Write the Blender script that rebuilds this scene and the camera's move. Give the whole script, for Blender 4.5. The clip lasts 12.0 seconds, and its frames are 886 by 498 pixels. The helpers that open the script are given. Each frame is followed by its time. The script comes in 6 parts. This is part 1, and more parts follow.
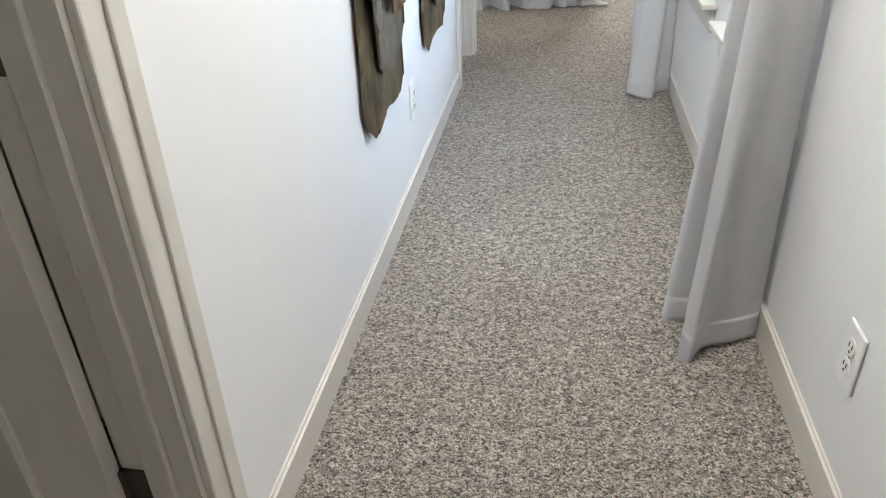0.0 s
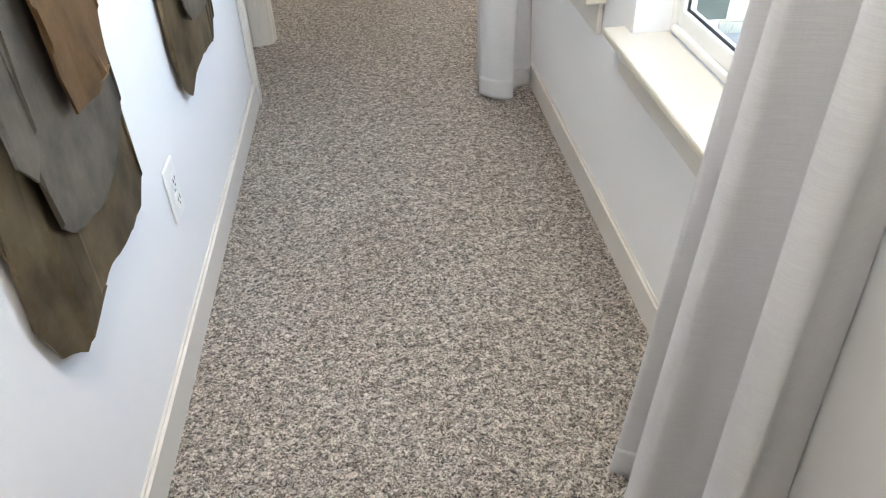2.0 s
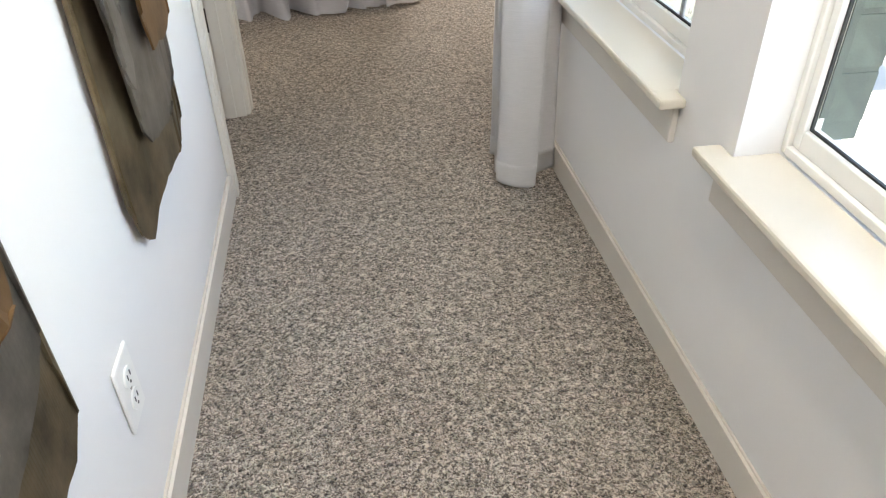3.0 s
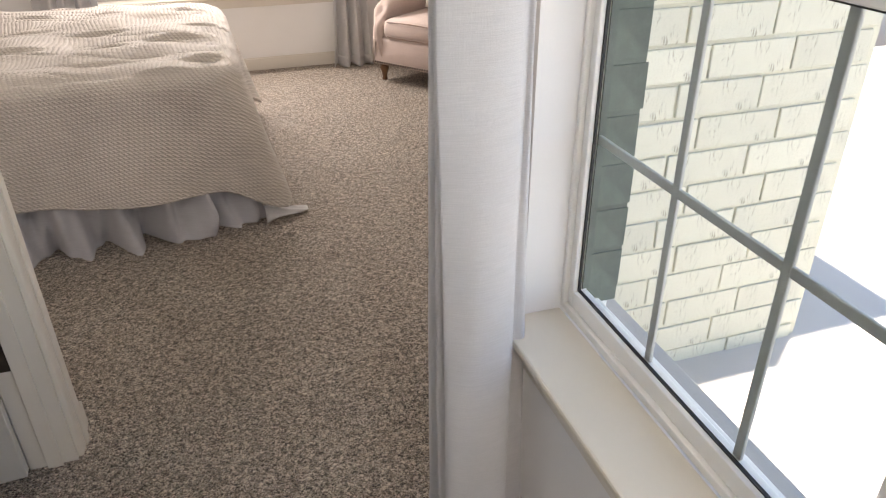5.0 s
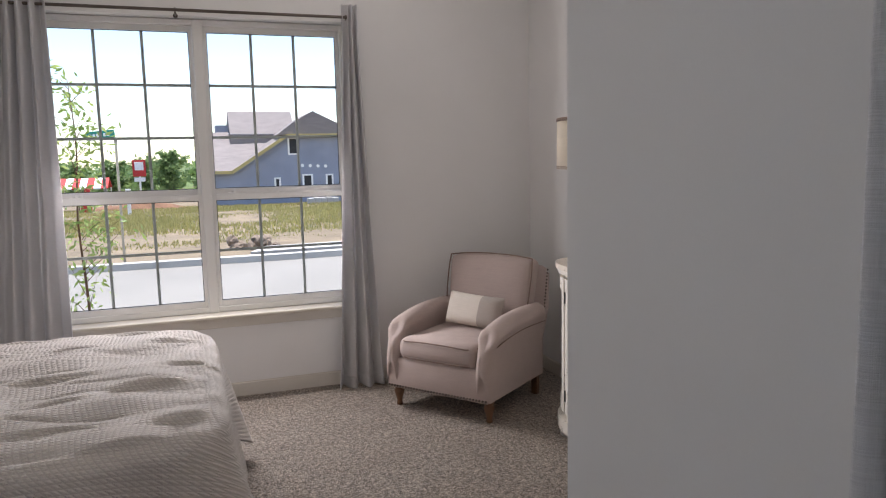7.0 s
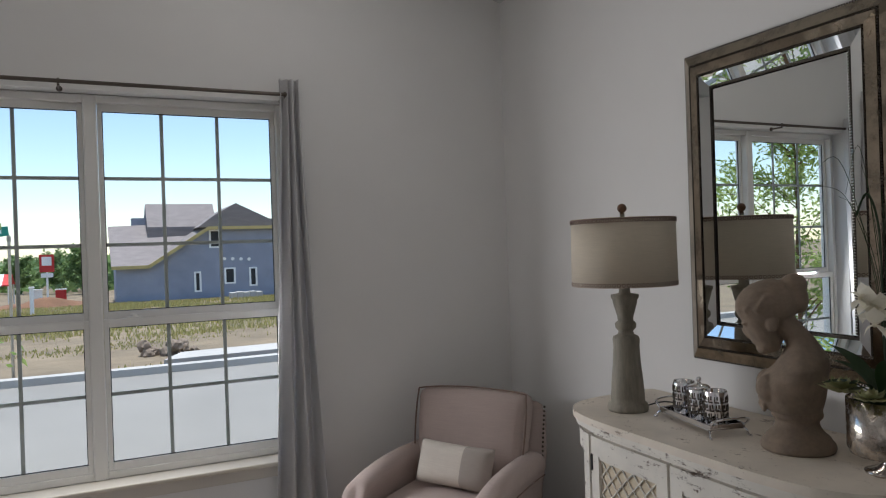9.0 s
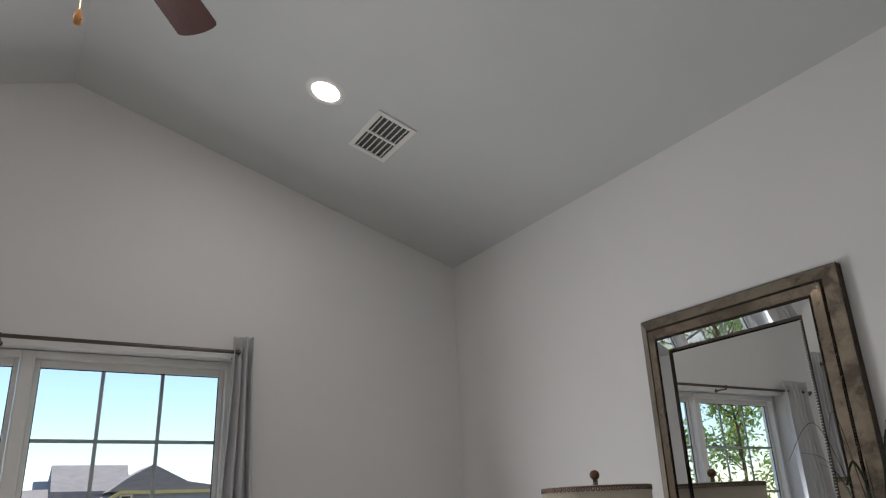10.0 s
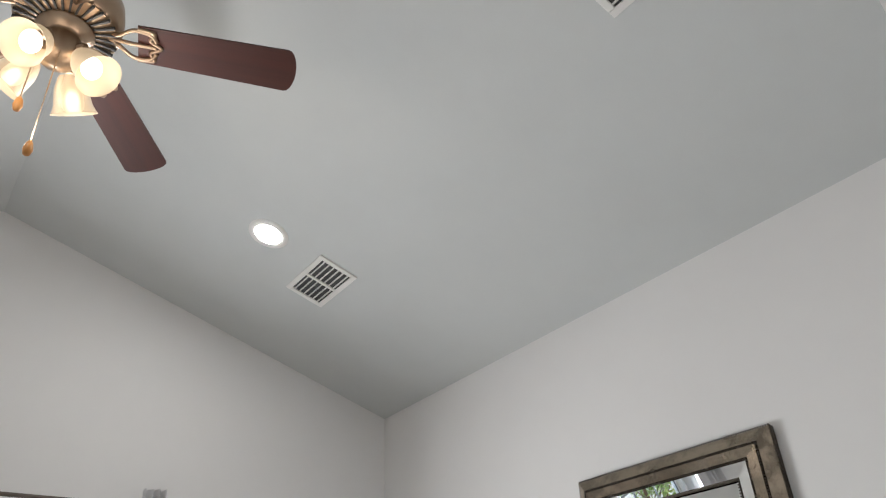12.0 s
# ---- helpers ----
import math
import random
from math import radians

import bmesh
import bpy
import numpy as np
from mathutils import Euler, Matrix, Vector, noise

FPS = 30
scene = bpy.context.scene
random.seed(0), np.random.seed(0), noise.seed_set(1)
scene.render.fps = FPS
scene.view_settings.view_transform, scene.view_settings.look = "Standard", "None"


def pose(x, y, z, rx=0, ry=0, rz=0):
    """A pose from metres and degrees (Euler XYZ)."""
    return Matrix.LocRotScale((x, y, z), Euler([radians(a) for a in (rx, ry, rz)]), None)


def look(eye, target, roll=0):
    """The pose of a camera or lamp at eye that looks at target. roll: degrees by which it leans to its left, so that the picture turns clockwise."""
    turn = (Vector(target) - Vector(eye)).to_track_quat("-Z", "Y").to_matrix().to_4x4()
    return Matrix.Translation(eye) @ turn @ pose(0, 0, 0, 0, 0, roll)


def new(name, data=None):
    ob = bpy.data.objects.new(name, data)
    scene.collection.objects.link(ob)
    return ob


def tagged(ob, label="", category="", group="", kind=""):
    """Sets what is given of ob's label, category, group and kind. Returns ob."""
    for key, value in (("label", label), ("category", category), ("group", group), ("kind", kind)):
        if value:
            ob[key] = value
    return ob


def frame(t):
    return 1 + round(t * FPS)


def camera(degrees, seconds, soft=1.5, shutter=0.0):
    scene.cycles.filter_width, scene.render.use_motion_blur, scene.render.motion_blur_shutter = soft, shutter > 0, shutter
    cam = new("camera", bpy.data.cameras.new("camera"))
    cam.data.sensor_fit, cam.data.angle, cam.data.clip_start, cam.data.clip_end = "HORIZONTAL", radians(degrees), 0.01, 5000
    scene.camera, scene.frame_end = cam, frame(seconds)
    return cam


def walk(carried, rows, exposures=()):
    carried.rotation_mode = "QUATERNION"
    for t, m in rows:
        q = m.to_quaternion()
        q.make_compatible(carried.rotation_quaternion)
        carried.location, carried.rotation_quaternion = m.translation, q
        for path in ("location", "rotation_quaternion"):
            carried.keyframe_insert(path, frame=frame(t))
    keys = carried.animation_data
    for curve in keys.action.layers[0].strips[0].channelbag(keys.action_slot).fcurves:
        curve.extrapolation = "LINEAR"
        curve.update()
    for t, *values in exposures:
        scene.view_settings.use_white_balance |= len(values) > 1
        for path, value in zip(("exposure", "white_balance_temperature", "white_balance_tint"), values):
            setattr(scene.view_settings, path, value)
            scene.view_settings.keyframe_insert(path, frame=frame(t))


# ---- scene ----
cam = camera(63.3, 12.0, 1.15)

PATH = [
    (0, (-0.009, 0.138, 1.234), (-0.299, 1.833, 0.213), -2.1),
    (0.5, (-0.033, 0.375, 1.192), (-0.168, 2.048, 0.105), -1.9),
    (1, (-0.086, 0.659, 1.204), (-0.128, 2.25, -0.007), -2.3),
    (1.5, (-0.066, 0.922, 1.2), (-0.015, 2.484, -0.048), -2.4),
    (2, (-0.039, 1.186, 1.225), (0.097, 2.782, 0.026), -1.6),
    (2.5, (-0.093, 1.458, 1.225), (0.098, 3.074, 0.062), -0.7),
    (2.7, (-0.13, 1.57, 1.224), (0.073, 3.187, 0.065), -0.7),
    (4.3, (-0.09, 2.429, 1.444), (0.281, 4.007, 0.274), -0.5),
    (4.5, (-0.082, 2.529, 1.49), (0.317, 4.118, 0.343), -0.4),
    (5, (0.0, 2.749, 1.528), (0.537, 4.404, 0.543), -0.4),
    (5.5, (0.064, 2.939, 1.535), (0.773, 4.682, 0.858), -0.3),
    (6, (0.031, 3.17, 1.541), (0.826, 4.954, 1.112), -0.4),
    (6.5, (0.038, 3.417, 1.517), (0.785, 5.248, 1.216), -0.9),
    (7, (0.05, 3.642, 1.527), (0.706, 5.515, 1.28), -1.3),
    (7.2, (0.087, 3.741, 1.526), (0.71, 5.628, 1.3), -1.5),
    (8.8, (0.198, 4.586, 1.655), (1.0, 6.417, 1.603), -1.9),
    (9, (0.193, 4.666, 1.637), (1.051, 6.473, 1.632), -1.9),
    (9.5, (0.205, 4.74, 1.649), (1.136, 6.492, 1.899), -2.0),
    (10, (0.116, 4.772, 1.666), (1.093, 6.378, 2.348), -2.4),
    (10.5, (0.106, 4.783, 1.674), (1.028, 6.247, 2.677), -3.1),
    (11, (0.097, 4.799, 1.683), (0.982, 6.232, 2.762), -3.3),
    (11.5, (0.078, 4.807, 1.681), (0.98, 6.235, 2.753), -3.3),
    (12, (0.078, 4.81, 1.677), (1.136, 6.149, 2.719), -3.1),
]
EXPOSURES = [(0, 3.45, 6400, 9), (1.0, 3.35, 6200, 9), (2.0, 3.4, 6700, 11), (2.5, 3.35, 6800, 11), (4.3, 3.05, 8100, 17), (5.0, 2.7, 7400, 18), (5.5, 2.1, 6800, 16), (6.0, 1.65, 6600, 17), (7.0, 1.8, 6500, 18), (9.0, 1.2, 6200, 12), (9.6, 1.2, 6100, 12), (10.0, 1.38, 6200, 12), (10.5, 1.85, 6200, 11), (11.0, 2.08, 6200, 10), (12.0, 2.12, 6150, 10)]
walk(cam, [(t, look(eye, target, roll)) for t, eye, target, roll in PATH], EXPOSURES)


# ---------------- world and sun ----------------
SUN_DIR = Vector((0.05, 0.04, 0.99)).normalized()      # towards the sun
world = bpy.data.worlds.new("sky")
scene.world = world
world.use_nodes = True
wn = world.node_tree
sky = wn.nodes.new("ShaderNodeTexSky")
sky.sky_type = 'NISHITA'
sky.sun_disc = False
sky.sun_elevation = math.asin(SUN_DIR.z)
sky.sun_rotation = math.atan2(SUN_DIR.x, SUN_DIR.y)
sky.air_density = 1.0
sky.dust_density = 0.2
wn.nodes["Background"].inputs["Strength"].default_value = 0.085
wn.links.new(sky.outputs["Color"], wn.nodes["Background"].inputs["Color"])
sun_data = bpy.data.lights.new("sun", 'SUN')
sun_data.energy = 2.5
sun_data.angle = radians(0.5)
sun_data.color = (1.0, 0.96, 0.90)
sun = new("sun", sun_data)
sun.matrix_world = look(SUN_DIR * 40, (0, 0, 0))


# daylight through the two hall windows, from the near side of each opening
for y, power in ((1.999, 3.3), (3.114, 0.8)):
    d = bpy.data.lights.new("window_daylight", 'AREA')
    d.shape, d.size, d.size_y, d.energy, d.color = 'RECTANGLE', 0.055, 1.40, power, (0.81, 0.92, 1.0)
    lamp = new("window_daylight", d)
    lamp.matrix_world = look((0.640, y, 1.72), (0.640 - 0.80, y + 0.55, 1.52))

# daylight through the bedroom window, from a line across the middle of its opening
d = bpy.data.lights.new("window_daylight", 'AREA')
d.shape, d.size, d.size_y, d.energy, d.color = 'RECTANGLE', 1.30, 0.005, 14.5, (1.0, 0.98, 0.95)
lamp = new("window_daylight", d)
lamp.matrix_world = look((0.17, 8.515, 1.340), (0.17, 7.515, 1.220))


# ---------------- materials ----------------
def material(name, rough=0.6, metal=0.0):
    m = bpy.data.materials.new(name)
    m.use_nodes = True
    b = m.node_tree.nodes["Principled BSDF"]
    b.inputs["Roughness"].default_value = rough
    b.inputs["Metallic"].default_value = metal
    return m, m.node_tree, b


def coords(nt, scale=(1, 1, 1)):
    tc = nt.nodes.new("ShaderNodeTexCoord")
    mp = nt.nodes.new("ShaderNodeMapping")
    mp.inputs["Scale"].default_value = scale
    nt.links.new(tc.outputs["Object"], mp.inputs["Vector"])
    return mp.outputs["Vector"]


def noise_tex(nt, vec, scale, detail=4, rough=0.6):
    n = nt.nodes.new("ShaderNodeTexNoise")
    n.inputs["Scale"].default_value = scale
    n.inputs["Detail"].default_value = detail
    n.inputs["Roughness"].default_value = rough
    nt.links.new(vec, n.inputs["Vector"])
    return n.outputs["Fac"]


def ramp(nt, fac, stops):
    r = nt.nodes.new("ShaderNodeValToRGB")
    while len(r.color_ramp.elements) < len(stops):
        r.color_ramp.elements.new(0.5)
    for e, (p, c) in zip(r.color_ramp.elements, stops):
        e.position, e.color = p, (*c, 1) if len(c) == 3 else c
    nt.links.new(fac, r.inputs["Fac"])
    return r.outputs["Color"]


def mix(nt, fac, a, b, kind='MIX'):
    n = nt.nodes.new("ShaderNodeMix")
    n.data_type, n.blend_type = 'RGBA', kind
    for sock, v in ((n.inputs[0], fac), (n.inputs[6], a), (n.inputs[7], b)):
        if isinstance(v, (int, float)):
            sock.default_value = v
        elif isinstance(v, tuple):
            sock.default_value = (*v, 1)
        else:
            nt.links.new(v, sock)
    return n.outputs[2]


def bump(nt, b, height, strength=0.3, distance=0.002):
    n = nt.nodes.new("ShaderNodeBump")
    n.inputs["Strength"].default_value = strength
    n.inputs["Distance"].default_value = distance
    nt.links.new(height, n.inputs["Height"])
    nt.links.new(n.outputs["Normal"], b.inputs["Normal"])


def shade(c, k):
    return tuple(min(1.0, v * k) for v in c)


def plain(name, c, rough=0.6, metal=0.0, var=0.12, big=3.0, fine=120.0, bumps=0.15, dist=0.001, stretch=(1, 1, 1)):
    """A surface with large uneven tone, fine grain and slight relief."""
    m, nt, b = material(name, rough, metal)
    v = coords(nt, stretch)
    base = ramp(nt, noise_tex(nt, v, big), [(0.3, shade(c, 1 - var)), (0.7, shade(c, 1 + var * 0.6))])
    f = noise_tex(nt, v, fine)
    col = mix(nt, 0.25 * min(1, var * 4), base, ramp(nt, f, [(0.3, shade(c, 0.75)), (0.7, shade(c, 1.15))]))
    nt.links.new(col, b.inputs["Base Color"])
    bump(nt, b, f, bumps, dist)
    return m


def carpet_material():
    m, nt, b = material("carpet_pile", 0.95)
    v = coords(nt)
    n = nt.nodes.new("ShaderNodeTexNoise")
    n.inputs["Scale"].default_value = 112.0
    n.inputs["Detail"].default_value = 2.0
    n.inputs["Distortion"].default_value = 1.6
    nt.links.new(v, n.inputs["Vector"])
    vor = nt.nodes.new("ShaderNodeTexVoronoi")
    vor.inputs["Scale"].default_value = 165.0
    nt.links.new(v, vor.inputs["Vector"])
    cell = nt.nodes.new("ShaderNodeSeparateColor")
    nt.links.new(vor.outputs["Color"], cell.inputs["Color"])
    worm = ramp(nt, n.outputs["Fac"], [(0.415, (0.030, 0.023, 0.017)), (0.47, (0.19, 0.150, 0.120)), (0.535, (0.72, 0.63, 0.54)), (0.60, (0.98, 0.93, 0.86))])
    tuft = ramp(nt, cell.outputs[0], [(0.0, (0.05, 0.038, 0.030)), (0.35, (0.34, 0.28, 0.235)), (0.65, (0.76, 0.67, 0.585)), (1.0, (0.98, 0.93, 0.86))])
    col = mix(nt, 0.40, worm, tuft)
    clump = noise_tex(nt, v, 42.0, 3)
    col = mix(nt, 0.9, col, ramp(nt, clump, [(0.36, (0.55, 0.53, 0.50)), (0.54, (1.0, 1.0, 1.0))]), 'MULTIPLY')
    patch = noise_tex(nt, v, 3.0, 5)
    col = mix(nt, 0.6, col, ramp(nt, patch, [(0.3, (0.80, 0.69, 0.59)), (0.7, (1, 0.95, 0.885))]), 'MULTIPLY')
    nt.links.new(col, b.inputs["Base Color"])
    h = nt.nodes.new("ShaderNodeMath")
    h.operation = 'SUBTRACT'
    nt.links.new(n.outputs["Fac"], h.inputs[0])
    nt.links.new(vor.outputs["Distance"], h.inputs[1])
    bump(nt, b, h.outputs[0], 1.0, 0.016)
    b.inputs["Sheen Weight"].default_value = 0.15
    return m


def quilt_material(name, c):
    """Waffle-woven cotton."""
    m, nt, b = material(name, 0.9)
    v = coords(nt)
    sep = nt.nodes.new("ShaderNodeSeparateXYZ")
    nt.links.new(v, sep.inputs[0])
    both = nt.nodes.new("ShaderNodeCombineXYZ")
    for k in (0, 1):
        add = nt.nodes.new("ShaderNodeMath")
        nt.links.new(sep.outputs[k], add.inputs[0])
        nt.links.new(sep.outputs[2], add.inputs[1])
        nt.links.new(add.outputs[0], both.inputs[k])
    w = []
    for d in ('X', 'Y'):
        t = nt.nodes.new("ShaderNodeTexWave")
        t.bands_direction = d
        t.inputs["Scale"].default_value = 17.0
        t.inputs["Distortion"].default_value = 0.5
        t.inputs["Detail"].default_value = 2.0
        nt.links.new(both.outputs[0], t.inputs["Vector"])
        w.append(t.outputs["Fac"])
    grid = mix(nt, 1.0, w[0], w[1], 'DARKEN')
    big = noise_tex(nt, v, 5.0, 5)
    col = ramp(nt, big, [(0.3, shade(c, 0.86)), (0.7, shade(c, 1.06))])
    col = mix(nt, 0.55, col, ramp(nt, grid, [(0.0, (0.70, 0.69, 0.67)), (0.35, (1, 1, 1))]), 'MULTIPLY')
    nt.links.new(col, b.inputs["Base Color"])
    h = mix(nt, 0.3, grid, noise_tex(nt, v, 300.0))
    bump(nt, b, h, 0.9, 0.008)
    b.inputs["Sheen Weight"].default_value = 0.2
    return m


def weave_material(name, c, scale=900.0, slub=60.0, rough=0.9, through_light=0.0, var=0.10):
    m, nt, b = material(name, rough)
    v = coords(nt)
    w1 = noise_tex(nt, coords(nt, (slub * 0.15, slub * 0.15, slub * 8)), 1.0, 3)
    w2 = noise_tex(nt, coords(nt, (slub * 9, slub * 9, slub * 0.15)), 1.0, 3)
    big = noise_tex(nt, v, 4.0, 4)
    col = ramp(nt, big, [(0.3, shade(c, 1 - var)), (0.7, shade(c, 1 + var * 0.5))])
    col = mix(nt, 0.35, col, ramp(nt, w1, [(0.35, shade(c, 0.78)), (0.65, shade(c, 1.12))]))
    col = mix(nt, 0.12, col, ramp(nt, w2, [(0.35, shade(c, 0.78)), (0.65, shade(c, 1.12))]))
    nt.links.new(col, b.inputs["Base Color"])
    h = nt.nodes.new("ShaderNodeMath")
    h.operation = 'ADD'
    nt.links.new(w1, h.inputs[0])
    nt.links.new(w2, h.inputs[1])
    bump(nt, b, h.outputs[0], 0.5, 0.002)
    b.inputs["Sheen Weight"].default_value = 0.15
    if through_light:
        tr = nt.nodes.new("ShaderNodeBsdfTranslucent")
        ms = nt.nodes.new("ShaderNodeMixShader")
        ms.inputs[0].default_value = through_light
        nt.links.new(col, tr.inputs["Color"])
        nt.links.new(b.outputs[0], ms.inputs[1])
        nt.links.new(tr.outputs[0], ms.inputs[2])
        nt.links.new(ms.outputs[0], nt.nodes["Material Output"].inputs["Surface"])
    return m


def glass_material():
    m, nt, b = material("window_glass", 0.0)
    b.inputs["Base Color"].default_value = (0.93, 0.97, 0.96, 1)
    b.inputs["Transmission Weight"].default_value = 1.0
    b.inputs["IOR"].default_value = 1.02
    return m


def mirror_material(name, c, rough, spots=0.0):
    m, nt, b = material(name, rough, 1.0)
    if spots:
        v = coords(nt)
        f = noise_tex(nt, v, spots, 6, 0.7)
        col = ramp(nt, f, [(0.36, shade(c, 0.5)), (0.56, c)])
        nt.links.new(col, b.inputs["Base Color"])
        r = ramp(nt, f, [(0.36, (rough + 0.25,) * 3), (0.55, (rough,) * 3)])
        nt.links.new(r, b.inputs["Roughness"])
    else:
        b.inputs["Base Color"].default_value = (*c, 1)
    return m


def distressed(name, c, under, amount=0.60):
    """Rubbed paint over darker wood."""
    m, nt, b = material(name, 0.6)
    v = coords(nt, (1, 1, 1))
    wear = noise_tex(nt, coords(nt, (26, 7, 7)), 1.0, 9, 0.85)
    wear2 = noise_tex(nt, coords(nt, (6, 6, 26)), 1.6, 8, 0.8)
    big = noise_tex(nt, v, 5.0, 5)
    paint = ramp(nt, big, [(0.3, shade(c, 0.84)), (0.7, shade(c, 1.04))])
    k = mix(nt, 0.5, wear, wear2)
    mask = ramp(nt, k, [(amount, (0, 0, 0)), (amount + 0.03, (1, 1, 1))])
    nt.links.new(mix(nt, mask, paint, under), b.inputs["Base Color"])
    bump(nt, b, k, 0.3, 0.002)
    return m


def patina(name, c1, c2, c3):
    """Oxidised sheet metal with cloudy stains."""
    m, nt, b = material(name, 0.42, 0.75)
    v = coords(nt)
    f = noise_tex(nt, v, 5.0, 8, 0.65)
    g = noise_tex(nt, coords(nt, (2.2, 2.2, 1.4)), 3.0, 7, 0.6)
    col = ramp(nt, mix(nt, 0.5, f, g), [(0.36, c1), (0.5, c2), (0.64, c3)])
    nt.links.new(col, b.inputs["Base Color"])
    bump(nt, b, f, 0.35, 0.004)
    return m


def glow(name, c, strength):
    m, nt, b = material(name, 0.5)
    b.inputs["Base Color"].default_value = (*c, 1)
    b.inputs["Emission Color"].default_value = (*c, 1)
    b.inputs["Emission Strength"].default_value = strength
    return m


def leafy(name, c1, c2):
    m, nt, b = material(name, 0.5)
    g = nt.nodes.new("ShaderNodeNewGeometry")
    col = ramp(nt, g.outputs["Random Per Island"], [(0.0, c1), (1.0, c2)])
    nt.links.new(col, b.inputs["Base Color"])
    tr = nt.nodes.new("ShaderNodeBsdfTranslucent")
    ms = nt.nodes.new("ShaderNodeMixShader")
    ms.inputs[0].default_value = 0.45
    nt.links.new(col, tr.inputs["Color"])
    nt.links.new(b.outputs[0], ms.inputs[1])
    nt.links.new(tr.outputs[0], ms.inputs[2])
    nt.links.new(ms.outputs[0], nt.nodes["Material Output"].inputs["Surface"])
    return m


def brick_paint():
    m, nt, b = material("painted_brick", 0.85)
    v = coords(nt)
    info = nt.nodes.new("ShaderNodeObjectInfo")
    tone = ramp(nt, info.outputs["Random"], [(0.0, (0.50, 0.488, 0.405)), (1.0, (0.58, 0.565, 0.47))])
    pits = noise_tex(nt, coords(nt, (60, 60, 16)), 1.0, 6, 0.8)
    col = mix(nt, ramp(nt, pits, [(0.565, (0, 0, 0)), (0.63, (1, 1, 1))]), tone, (0.30, 0.28, 0.23))
    nt.links.new(col, b.inputs["Base Color"])
    bump(nt, b, mix(nt, 0.5, pits, noise_tex(nt, v, 90.0)), 0.6, 0.004)
    return m


